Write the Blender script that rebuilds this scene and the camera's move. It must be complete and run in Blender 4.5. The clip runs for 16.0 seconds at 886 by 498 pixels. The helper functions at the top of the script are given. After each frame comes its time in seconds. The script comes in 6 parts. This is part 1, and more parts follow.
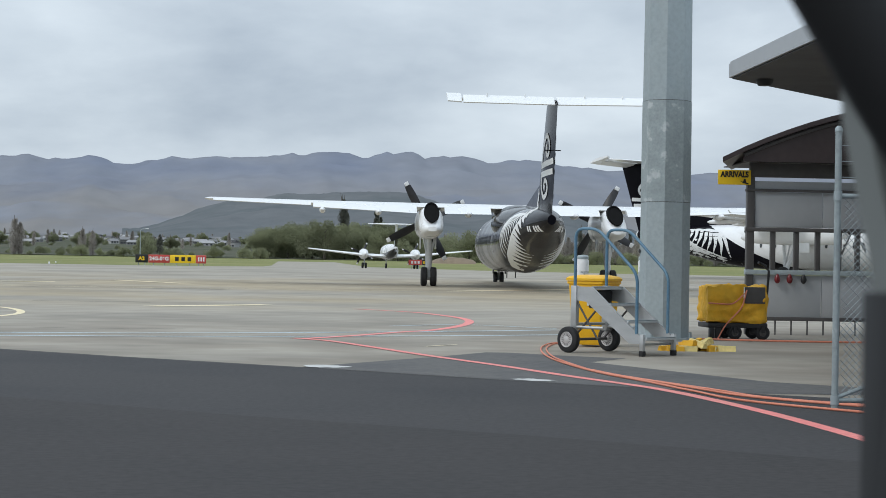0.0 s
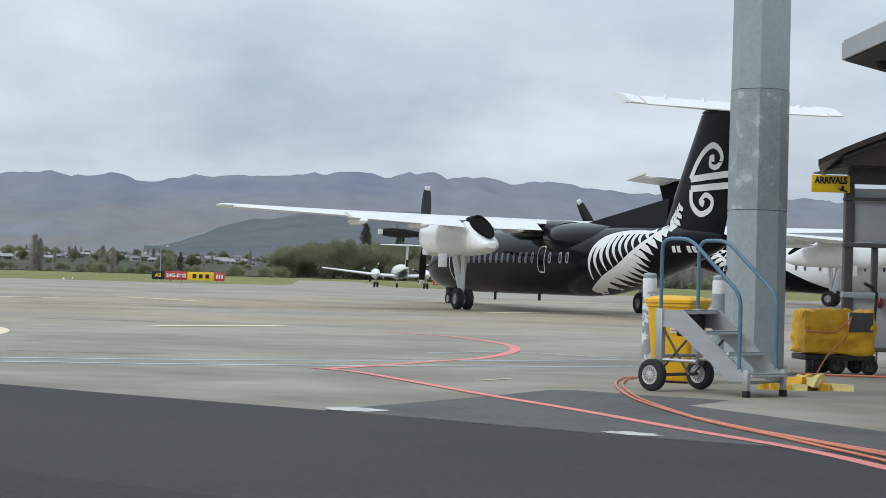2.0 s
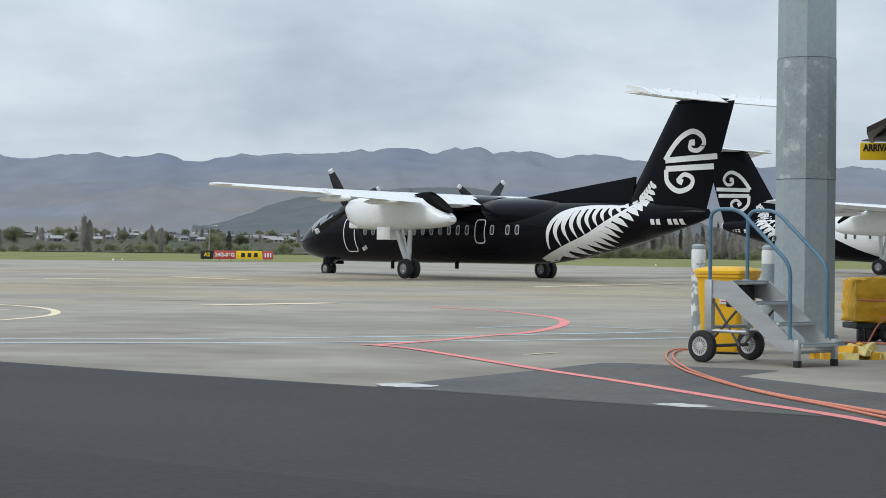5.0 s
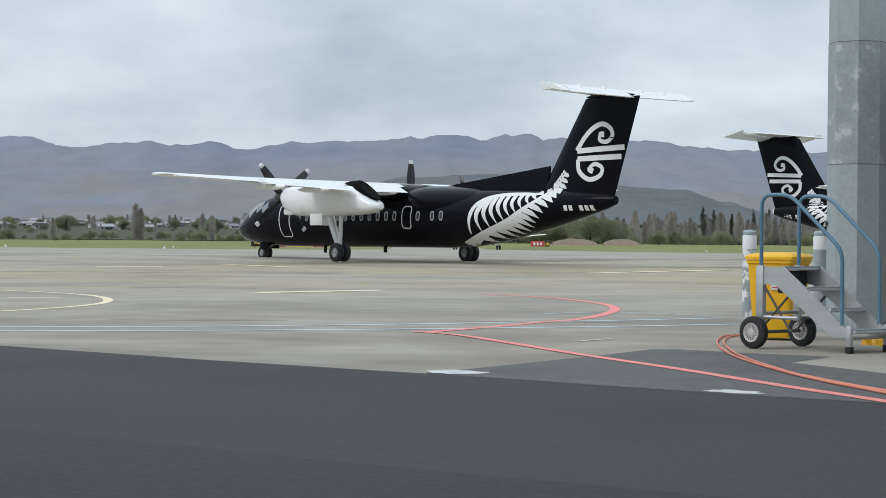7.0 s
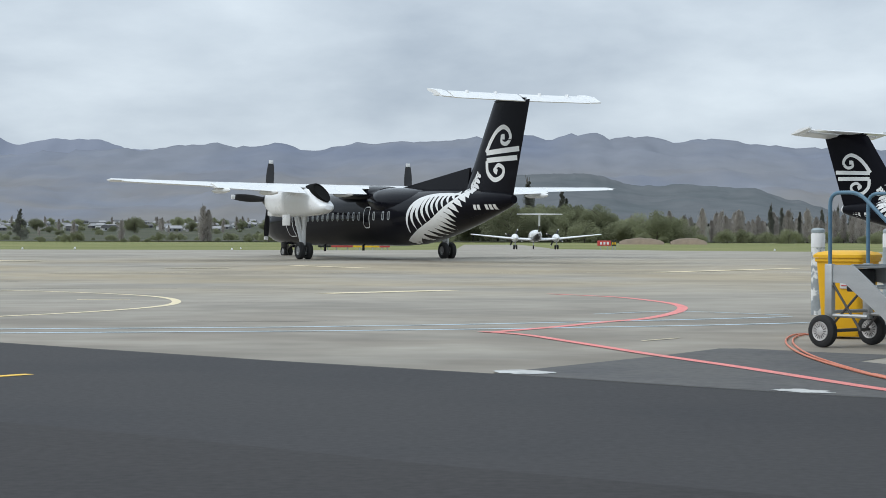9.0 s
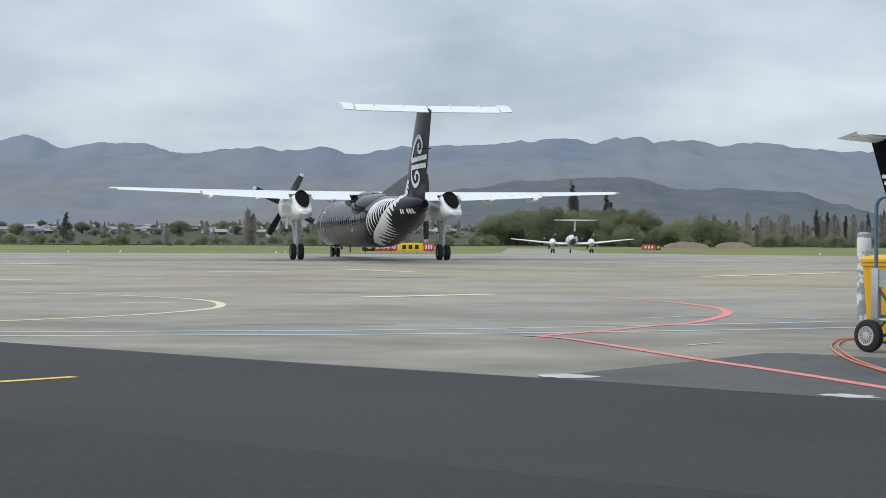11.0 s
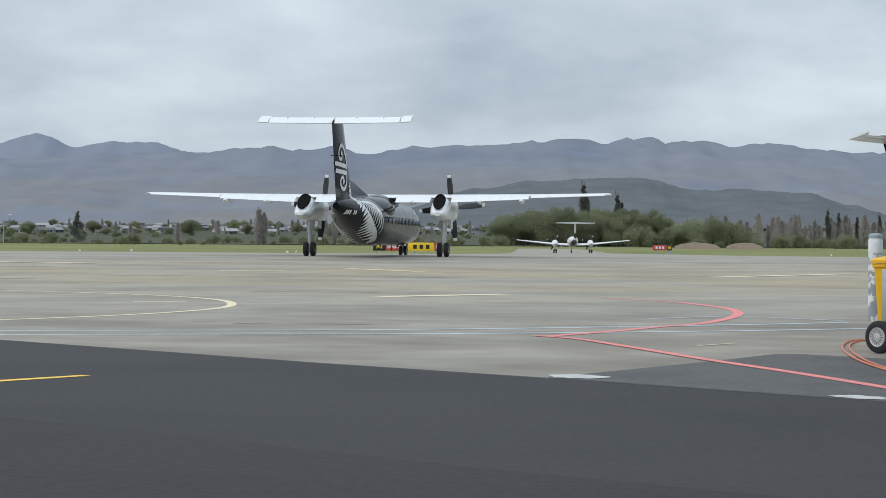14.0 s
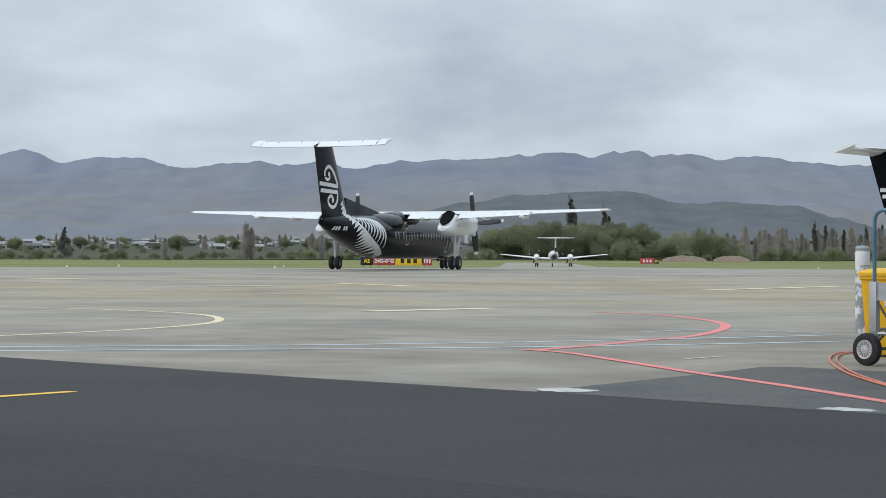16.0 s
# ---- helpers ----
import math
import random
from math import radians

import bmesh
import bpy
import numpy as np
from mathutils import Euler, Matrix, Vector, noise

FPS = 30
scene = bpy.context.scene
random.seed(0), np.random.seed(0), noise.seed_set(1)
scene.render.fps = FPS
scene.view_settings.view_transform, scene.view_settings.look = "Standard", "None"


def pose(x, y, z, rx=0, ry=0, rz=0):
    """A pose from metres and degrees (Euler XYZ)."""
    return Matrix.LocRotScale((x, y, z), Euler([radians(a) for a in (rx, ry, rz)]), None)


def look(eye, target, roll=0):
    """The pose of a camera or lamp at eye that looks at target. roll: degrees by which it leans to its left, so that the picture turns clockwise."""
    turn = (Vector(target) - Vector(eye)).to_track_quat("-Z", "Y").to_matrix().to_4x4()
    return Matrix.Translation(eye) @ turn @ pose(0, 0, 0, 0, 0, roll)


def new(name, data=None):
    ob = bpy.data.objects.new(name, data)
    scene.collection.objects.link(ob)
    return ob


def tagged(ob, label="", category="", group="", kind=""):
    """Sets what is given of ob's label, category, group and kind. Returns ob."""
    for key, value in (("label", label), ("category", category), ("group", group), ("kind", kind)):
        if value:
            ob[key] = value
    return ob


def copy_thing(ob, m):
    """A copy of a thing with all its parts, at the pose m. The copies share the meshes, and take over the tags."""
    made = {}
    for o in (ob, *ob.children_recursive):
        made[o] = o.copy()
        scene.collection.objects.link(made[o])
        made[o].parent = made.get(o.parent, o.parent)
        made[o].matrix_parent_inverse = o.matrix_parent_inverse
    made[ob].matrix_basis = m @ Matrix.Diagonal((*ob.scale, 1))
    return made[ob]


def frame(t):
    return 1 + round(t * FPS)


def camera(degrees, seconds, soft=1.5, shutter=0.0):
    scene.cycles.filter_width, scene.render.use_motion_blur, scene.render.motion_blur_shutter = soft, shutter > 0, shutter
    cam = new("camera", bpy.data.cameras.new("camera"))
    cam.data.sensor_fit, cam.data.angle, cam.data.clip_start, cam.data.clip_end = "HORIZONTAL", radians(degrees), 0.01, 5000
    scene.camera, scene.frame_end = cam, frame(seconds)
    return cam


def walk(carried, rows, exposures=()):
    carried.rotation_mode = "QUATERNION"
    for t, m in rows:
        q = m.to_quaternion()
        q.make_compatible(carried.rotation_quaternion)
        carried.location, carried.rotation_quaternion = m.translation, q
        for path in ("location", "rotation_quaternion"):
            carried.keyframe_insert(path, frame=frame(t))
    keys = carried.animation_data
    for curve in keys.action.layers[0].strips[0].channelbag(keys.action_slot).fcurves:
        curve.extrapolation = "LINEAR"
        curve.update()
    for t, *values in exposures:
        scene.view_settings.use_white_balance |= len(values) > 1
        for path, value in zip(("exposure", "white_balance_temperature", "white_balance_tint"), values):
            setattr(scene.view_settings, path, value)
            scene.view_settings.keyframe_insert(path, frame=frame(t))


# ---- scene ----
CAMERA_ROWS = [
    (0.0, 0.075, -4.99, 1.253, 3.636, 0.366, 0.986),
    (0.5, 0.029, -2.19, 1.221, 3.634, 0.599, 0.856),
    (1.0, 0.002, -0.483, 1.187, 3.947, 0.702, 0.956),
    (1.5, 0, 0, 1.178, 3.823, 0.837, 1.298),
    (2.0, 0, 0, 1.178, 2.979, 0.983, 1.617),
    (2.5, 0, 0, 1.178, 2.242, 0.687, 1.18),
    (3.0, 0, 0, 1.178, 2.173, 0.652, 0.846),
    (3.5, 0, 0, 1.178, 2.366, 0.766, 0.8),
    (4.0, 0, 0, 1.178, 1.993, 0.55, 0.712),
    (6.5, 0, 0, 1.178, 0.715, -0.05, 0.558),
    (7.0, 0, 0, 1.178, 0.044, -0.209, 0.449),
    (7.5, 0, 0, 1.178, -0.044, -0.325, 0.506),
    (8.0, 0, 0, 1.178, -0.434, -0.373, 0.401),
    (8.5, 0, 0, 1.178, -1.081, -0.367, 0.281),
    (9.0, 0, 0, 1.178, -1.965, -0.217, 0.13),
    (11.5, 0, 0, 1.178, -3.631, -0.036, 0.22),
    (12.0, 0, 0, 1.178, -4.052, 0.181, 0.123),
    (12.5, 0, 0, 1.178, -4.142, 0.015, -0.002),
    (13.0, 0, 0, 1.178, -4.099, -0.132, 0.126),
    (13.5, 0, 0, 1.178, -3.918, -0.104, 0.249),
    (14.0, 0, 0, 1.178, -3.627, -0.112, 0.373),
    (14.5, 0, 0, 1.178, -3.382, -0.038, 0.474),
    (15.0, 0, 0, 1.178, -3.333, 0.003, 0.407),
    (15.5, 0, 0, 1.178, -3.156, 0.105, 0.303),
    (16.0, 0, 0, 1.178, -3.249, 0.32, 0.124),
]
AIRLINER_ROWS = [
    (0.0, 8.65, 77.53, 89.3),
    (0.5, 8.74, 74.49, 94.4),
    (1.0, 8.74, 73.06, 99.4),
    (1.5, 8.6, 73.44, 104.2),
    (2.0, 8.32, 74.1, 108.5),
    (2.5, 7.88, 75.33, 112.6),
    (3.0, 7.3, 76.68, 117.0),
    (3.5, 6.56, 78.47, 120.6),
    (4.0, 5.86, 79.4, 123.4),
    (6.5, -0.26, 86.33, 132.9),
    (7.0, -1.62, 87.44, 132.0),
    (7.5, -3.02, 88.63, 129.8),
    (8.0, -4.24, 89.71, 126.8),
    (8.5, -5.39, 91.11, 123.6),
    (9.0, -6.43, 92.83, 120.7),
    (11.5, -10.09, 101.56, 103.0),
    (12.0, -10.47, 103.36, 99.7),
    (12.5, -10.75, 105.06, 96.1),
    (13.0, -10.88, 106.69, 92.7),
    (13.5, -10.92, 108.3, 89.7),
    (14.0, -10.88, 109.96, 86.5),
    (14.5, -10.73, 112.24, 83.6),
    (15.0, -10.5, 114.46, 80.7),
    (15.5, -10.16, 116.3, 78.5),
    (16.0, -9.73, 118.07, 76.6),
]

cam = camera(26.34, 16.0, soft=0.8)


def view(x, y, z, yaw, pitch, roll):
    """yaw to the right of +y, degrees."""
    a, p = radians(yaw), radians(pitch)
    d = Vector((math.sin(a) * math.cos(p), math.cos(a) * math.cos(p), math.sin(p)))
    return look((x, y, z), Vector((x, y, z)) + d * 10, roll)


cam.data.dof.use_dof = True
cam.data.dof.focus_distance, cam.data.dof.aperture_fstop = 60.0, 13.0
walk(cam, [(r[0], view(*r[1:])) for r in CAMERA_ROWS], exposures=[(0.0, 0.03), (9.0, 0.06), (12.0, -0.03), (16.0, -0.02)])

# ---------------------------------------------------------------- world and light
world = bpy.data.worlds.new("overcast_sky")
scene.world = world
world.use_nodes = True
wn, wl = world.node_tree.nodes, world.node_tree.links
wn.clear()


def wnode(kind, **kw):
    n = wn.new(kind)
    for k, v in kw.items():
        if k == "op":
            n.operation = v
        else:
            n.inputs[k].default_value = v
    return n


tc = wnode("ShaderNodeTexCoord")
sep = wnode("ShaderNodeSeparateXYZ")
wl.new(tc.outputs["Generated"], sep.inputs[0])
up = wnode("ShaderNodeMath", op="MAXIMUM")
wl.new(sep.outputs["Z"], up.inputs[0])
up.inputs[1].default_value = 0.0
lift = wnode("ShaderNodeMath", op="ADD")
wl.new(up.outputs[0], lift.inputs[0])
lift.inputs[1].default_value = 0.32
dx = wnode("ShaderNodeMath", op="DIVIDE")
dy = wnode("ShaderNodeMath", op="DIVIDE")
wl.new(sep.outputs["X"], dx.inputs[0]), wl.new(lift.outputs[0], dx.inputs[1])
wl.new(sep.outputs["Y"], dy.inputs[0]), wl.new(lift.outputs[0], dy.inputs[1])
flat = wnode("ShaderNodeCombineXYZ")
wl.new(dx.outputs[0], flat.inputs["X"]), wl.new(dy.outputs[0], flat.inputs["Y"])
cloud = wnode("ShaderNodeTexNoise", Scale=2.3, Detail=9.0, Roughness=0.53, Distortion=0.15)
wl.new(flat.outputs[0], cloud.inputs["Vector"])
ramp = wn.new("ShaderNodeValToRGB")
ramp.color_ramp.elements[0].position, ramp.color_ramp.elements[0].color = 0.27, (0.445, 0.53, 0.632, 1)
ramp.color_ramp.elements[1].position, ramp.color_ramp.elements[1].color = 0.66, (0.78, 0.88, 0.968, 1)
wl.new(cloud.outputs["Fac"], ramp.inputs[0])
# an overcast sky is brighter towards the zenith
zen = wnode("ShaderNodeMath", op="MULTIPLY_ADD")
wl.new(up.outputs[0], zen.inputs[0])
zen.inputs[1].default_value, zen.inputs[2].default_value = 0.75, 0.88
cl = wnode("ShaderNodeVectorMath", op="SCALE")
wl.new(ramp.outputs[0], cl.inputs[0]), wl.new(zen.outputs[0], cl.inputs["Scale"])
sky = wn.new("ShaderNodeTexSky")
sky.sky_type, sky.sun_disc, sky.sun_elevation, sky.sun_rotation = "NISHITA", False, radians(42), radians(245)
sk = wnode("ShaderNodeVectorMath", op="SCALE")
sk.inputs["Scale"].default_value = 0.05
wl.new(sky.outputs[0], sk.inputs[0])
mix = wnode("ShaderNodeMix")
mix.data_type = "RGBA"
mix.inputs["Factor"].default_value = 0.92
wl.new(sk.outputs[0], mix.inputs["A"]), wl.new(cl.outputs[0], mix.inputs["B"])
bg = wnode("ShaderNodeBackground", Strength=1.0)
wl.new(mix.outputs["Result"], bg.inputs[0])
wo = wn.new("ShaderNodeOutputWorld")
wl.new(bg.outputs[0], wo.inputs[0])

sun = new("sun", bpy.data.lights.new("sun", "SUN"))
sun.data.energy, sun.data.angle, sun.data.color = 1.0, radians(22), (1.0, 0.97, 0.92)
sun.matrix_world = look((-150, -70, 150), (0, 0, 0))

# ---------------------------------------------------------------- materials


def material(name, colour, rough=0.6, metal=0.0, grain=8.0, vary=0.12, big=0.6, bump=0.0, dark=None, coat=0.0, stretch=None, spec=0.5, per_piece=0.0, mask=(0.45, 0.7)):
    """A surface with fine grain and large uneven patches; dark: a second colour that stains it."""
    m = bpy.data.materials.new(name)
    m.use_nodes = True
    n, l = m.node_tree.nodes, m.node_tree.links
    b = n["Principled BSDF"]
    b.inputs["Metallic"].default_value = metal
    b.inputs["Coat Weight"].default_value = coat
    b.inputs["Specular IOR Level"].default_value = spec
    c = n.new("ShaderNodeTexCoord")
    src = c.outputs["Object"]
    if stretch:
        mp = n.new("ShaderNodeMapping")
        mp.inputs["Scale"].default_value = stretch
        l.new(src, mp.inputs["Vector"])
        src = mp.outputs[0]
    fine = n.new("ShaderNodeTexNoise")
    fine.inputs["Scale"].default_value, fine.inputs["Detail"].default_value = grain, 6
    wide = n.new("ShaderNodeTexNoise")
    wide.inputs["Scale"].default_value, wide.inputs["Detail"].default_value = big, 5
    l.new(src, fine.inputs["Vector"]), l.new(src, wide.inputs["Vector"])
    add = n.new("ShaderNodeMath")
    add.operation = "ADD"
    l.new(fine.outputs["Fac"], add.inputs[0]), l.new(wide.outputs["Fac"], add.inputs[1])
    val = n.new("ShaderNodeMapRange")
    val.inputs["From Min"].default_value, val.inputs["From Max"].default_value = 0.6, 1.4
    val.inputs["To Min"].default_value, val.inputs["To Max"].default_value = 1 - vary, 1 + vary
    l.new(add.outputs[0], val.inputs["Value"])
    base = None
    if dark:
        st = n.new("ShaderNodeMapRange")
        st.inputs["From Min"].default_value, st.inputs["From Max"].default_value = mask
        l.new(wide.outputs["Fac"], st.inputs["Value"])
        mx = n.new("ShaderNodeMix")
        mx.data_type = "RGBA"
        mx.inputs["A"].default_value, mx.inputs["B"].default_value = (*colour, 1), (*dark, 1)
        l.new(st.outputs[0], mx.inputs["Factor"])
        base = mx.outputs["Result"]
    sc = n.new("ShaderNodeVectorMath")
    sc.operation = "SCALE"
    if base:
        l.new(base, sc.inputs[0])
    else:
        sc.inputs[0].default_value = colour
    l.new(val.outputs[0], sc.inputs["Scale"])
    out = sc.outputs[0]
    if per_piece:
        oi = n.new("ShaderNodeObjectInfo")
        rr = n.new("ShaderNodeMapRange")
        rr.inputs["To Min"].default_value, rr.inputs["To Max"].default_value = 1 - per_piece, 1 + per_piece
        l.new(oi.outputs["Random"], rr.inputs["Value"])
        s2 = n.new("ShaderNodeVectorMath")
        s2.operation = "SCALE"
        l.new(out, s2.inputs[0]), l.new(rr.outputs[0], s2.inputs["Scale"])
        out = s2.outputs[0]
    l.new(out, b.inputs["Base Color"])
    rg = n.new("ShaderNodeMapRange")
    rg.inputs["From Min"].default_value, rg.inputs["From Max"].default_value = 0.3, 0.7
    rg.inputs["To Min"].default_value, rg.inputs["To Max"].default_value = max(rough - 0.08, 0.03), min(rough + 0.08, 1)
    l.new(wide.outputs["Fac"], rg.inputs["Value"]), l.new(rg.outputs[0], b.inputs["Roughness"])
    if bump:
        bp = n.new("ShaderNodeBump")
        bp.inputs["Strength"].default_value, bp.inputs["Distance"].default_value = 0.6, bump
        l.new(fine.outputs["Fac"], bp.inputs["Height"]), l.new(bp.outputs[0], b.inputs["Normal"])
    return m


M_CONCRETE = material("apron_concrete", (0.378, 0.346, 0.292), 0.9, grain=1.3, vary=0.19, big=0.2, bump=0.003, dark=(0.272, 0.252, 0.216), spec=0.2, stretch=(0.8, 1.0, 1), mask=(0.42, 0.62))


def worn_tan(m, near, far, tint, axis="Y", size=0.09):
    """A broad belt of another tint between two values of y or z, broken up by noise."""
    n, l = m.node_tree.nodes, m.node_tree.links
    b = n["Principled BSDF"]
    src = b.inputs["Base Color"].links[0].from_socket
    co, xyz = n.new("ShaderNodeTexCoord"), n.new("ShaderNodeSeparateXYZ")
    l.new(co.outputs["Object"], xyz.inputs[0])
    rise_in, fall_out = n.new("ShaderNodeMapRange"), n.new("ShaderNodeMapRange")
    for r, (a, z) in ((rise_in, near), (fall_out, far)):
        r.interpolation_type = "SMOOTHSTEP"
        r.inputs["From Min"].default_value, r.inputs["From Max"].default_value = a, z
        l.new(xyz.outputs[axis], r.inputs["Value"])
    inv = n.new("ShaderNodeMath")
    inv.operation = "SUBTRACT"
    inv.inputs[0].default_value = 1.0
    l.new(fall_out.outputs[0], inv.inputs[1])
    both = n.new("ShaderNodeMath")
    both.operation = "MULTIPLY"
    l.new(rise_in.outputs[0], both.inputs[0]), l.new(inv.outputs[0], both.inputs[1])
    ns = n.new("ShaderNodeTexNoise")
    ns.inputs["Scale"].default_value, ns.inputs["Detail"].default_value = size, 5
    l.new(co.outputs["Object"], ns.inputs["Vector"])
    nr = n.new("ShaderNodeMapRange")
    nr.inputs["From Min"].default_value, nr.inputs["From Max"].default_value = 0.36, 0.58
    l.new(ns.outputs["Fac"], nr.inputs["Value"])
    fac = n.new("ShaderNodeMath")
    fac.operation = "MULTIPLY"
    l.new(both.outputs[0], fac.inputs[0]), l.new(nr.outputs[0], fac.inputs[1])
    mx = n.new("ShaderNodeMix")
    mx.data_type, mx.blend_type = "RGBA", "MULTIPLY"
    l.new(fac.outputs[0], mx.inputs["Factor"]), l.new(src, mx.inputs["A"])
    mx.inputs["B"].default_value = (*tint, 1)
    l.new(mx.outputs["Result"], b.inputs["Base Color"])


worn_tan(M_CONCRETE, (36.0, 56.0), (74.0, 104.0), (1.07, 0.99, 0.84))
worn_tan(M_CONCRETE, (-6.0, 4.0), (26.0, 42.0), (0.80, 0.78, 0.77), size=0.42)
M_ASPHALT = material("dark_asphalt", (0.054, 0.052, 0.053), 0.9, grain=16.0, vary=0.3, big=0.22, bump=0.005, dark=(0.041, 0.041, 0.044), spec=0.25)
M_ASPHALT_LANE = material("darker_asphalt_lane", (0.045, 0.042, 0.042), 0.9, grain=14.0, vary=0.34, big=0.3, bump=0.006, dark=(0.036, 0.035, 0.036), spec=0.25)
M_PATCH = material("old_asphalt", (0.13, 0.127, 0.122), 0.9, grain=9.0, vary=0.3, big=0.8, bump=0.004, dark=(0.09, 0.09, 0.092), spec=0.25)
M_CRACK = material("joint_sealant", (0.1, 0.098, 0.09), 0.8, grain=2.0, vary=0.35, big=0.6)
M_GRASS = material("mown_grass", (0.185, 0.205, 0.075), 0.95, grain=0.8, vary=0.3, big=0.05, dark=(0.27, 0.245, 0.12), spec=0.1, stretch=(0.5, 2, 1))
M_RED = material("red_line_paint", (0.84, 0.25, 0.23), 0.7, grain=14.0, vary=0.2, big=1.2, dark=(0.62, 0.24, 0.21))
M_YELLOW_LINE = material("faded_yellow_paint", (0.82, 0.70, 0.46), 0.75, grain=6.0, vary=0.2, big=0.7, dark=(0.68, 0.59, 0.42))
M_BRIGHT_YELLOW_LINE = material("fresh_yellow_paint", (0.93, 0.58, 0.08), 0.7, grain=9.0, vary=0.15, big=1.0)
M_BLUE_LINE = material("pale_blue_paint", (0.53, 0.65, 0.71), 0.75, grain=6.0, vary=0.25, big=0.5, dark=(0.40, 0.47, 0.50))
M_WHITE_PATCH = material("worn_white_paint", (0.62, 0.62, 0.6), 0.8, grain=12.0, vary=0.25, big=2.0, dark=(0.38, 0.38, 0.37))
M_BLACK_PAINT = material("gloss_black_paint", (0.006, 0.006, 0.009), 0.14, grain=3.0, vary=0.1, big=0.5, spec=0.06)
M_WHITE_PAINT = material("gloss_white_paint", (0.80, 0.81, 0.81), 0.3, grain=5.0, vary=0.035, big=0.6, coat=0.2)
M_DECAL = material("silver_white_decal", (0.74, 0.75, 0.75), 0.4, grain=5.0, vary=0.04, big=0.6)
M_GREY_UNDER = material("grey_wing_metal", (0.42, 0.44, 0.46), 0.35, metal=0.4, grain=6.0, vary=0.08, big=0.7)
M_RUBBER = material("tyre_rubber", (0.018, 0.018, 0.019), 0.8, grain=30.0, vary=0.25, big=3.0)
M_HUB = material("wheel_hub_metal", (0.3, 0.3, 0.3), 0.5, metal=0.2, grain=20.0, vary=0.15, big=3.0)
M_RIM = material("dull_pressed_rim", (0.50, 0.48, 0.47), 0.55, metal=0.1, grain=30.0, vary=0.2, big=6.0)
M_STRUT = material("white_gear_leg", (0.62, 0.63, 0.63), 0.4, grain=10.0, vary=0.12, big=2.0)
M_BLADE = material("black_blade", (0.02, 0.02, 0.023), 0.4, grain=8.0, vary=0.2, big=1.0)
M_EXHAUST = material("shade_black_exhaust", (0.006, 0.006, 0.006), 0.9, grain=8.0, vary=0.3, big=2.0, spec=0.1)
M_GLASS_DARK = material("cabin_window", (0.05, 0.055, 0.06), 0.08, grain=3.0, vary=0.1, big=1.0, spec=0.8)
M_SCREEN = material("cockpit_glass", (0.16, 0.17, 0.18), 0.06, grain=3.0, vary=0.1, big=1.0, spec=0.9)
M_GALV = material("galvanised_steel", (0.345, 0.395, 0.41), 0.55, metal=0.15, grain=14.0, vary=0.16, big=1.5, dark=(0.285, 0.335, 0.355))
M_GALV_SPANGLE = material("weathered_galvanised_sleeve", (0.30, 0.345, 0.355), 0.55, metal=0.15, grain=24.0, vary=0.2, big=5.0, mask=(0.60, 0.67), dark=(0.43, 0.465, 0.47))
M_BOLLARD = material("scuffed_white_over_grey_steel", (0.31, 0.335, 0.345), 0.6, grain=16.0, vary=0.15, big=5.5, dark=(0.72, 0.72, 0.70), mask=(0.50, 0.55))
M_ALU = material("brushed_aluminium", (0.50, 0.51, 0.51), 0.42, metal=0.65, grain=40.0, vary=0.12, big=2.0, stretch=(1, 1, 8))
M_BLUE_PIPE = material("blue_painted_pipe", (0.09, 0.19, 0.28), 0.45, grain=20.0, vary=0.2, big=2.0, dark=(0.12, 0.22, 0.29))
M_BIN = material("yellow_bin_plastic", (0.86, 0.47, 0.012), 0.45, grain=12.0, vary=0.06, big=2.0)
M_BLACK_PLASTIC = material("black_plastic", (0.015, 0.015, 0.016), 0.5, grain=12.0, vary=0.2, big=2.0)
M_CANVAS = material("yellow_canvas", (0.82, 0.44, 0.025), 0.75, grain=7.0, vary=0.2, big=3.0, bump=0.05, dark=(0.60, 0.34, 0.03))
M_CHOCK = material("pale_yellow_wood", (0.68, 0.55, 0.22), 0.8, grain=20.0, vary=0.2, big=4.0, per_piece=0.2)
M_PANEL = material("grey_wall_panel", (0.40, 0.41, 0.42), 0.55, grain=5.0, vary=0.05, big=0.6)
M_DARK_STEEL = material("dark_brown_steel", (0.075, 0.07, 0.068), 0.55, grain=10.0, vary=0.15, big=1.0)
M_ROOF = material("maroon_roof_sheet", (0.045, 0.032, 0.032), 0.5, grain=8.0, vary=0.2, big=1.0)
M_FASCIA = material("grey_fascia_metal", (0.36, 0.38, 0.40), 0.45, grain=5.0, vary=0.06, big=0.8)
M_SOFFIT = material("dark_soffit_board", (0.06, 0.06, 0.065), 0.7, grain=5.0, vary=0.12, big=0.8)
M_SIGN_YELLOW = material("yellow_sign_face", (0.85, 0.55, 0.01), 0.5, grain=10.0, vary=0.05, big=2.0)
M_SIGN_RED = material("red_sign_face", (0.52, 0.06, 0.05), 0.5, grain=10.0, vary=0.08, big=2.0)
M_LAMP_RED = material("dark_red_lamp_glass", (0.16, 0.012, 0.014), 0.25, grain=10.0, vary=0.08, big=2.0)
M_INK = material("black_sign_ink", (0.012, 0.012, 0.012), 0.6)
M_WHITE_INK = material("white_sign_ink", (0.75, 0.75, 0.74), 0.6)
M_HOSE = material("orange_hose", (0.70, 0.24, 0.15), 0.6, grain=20.0, vary=0.15, big=1.5, dark=(0.55, 0.17, 0.10))
M_BARK = material("bark", (0.10, 0.085, 0.07), 0.9, grain=3.0, vary=0.3, big=0.5)
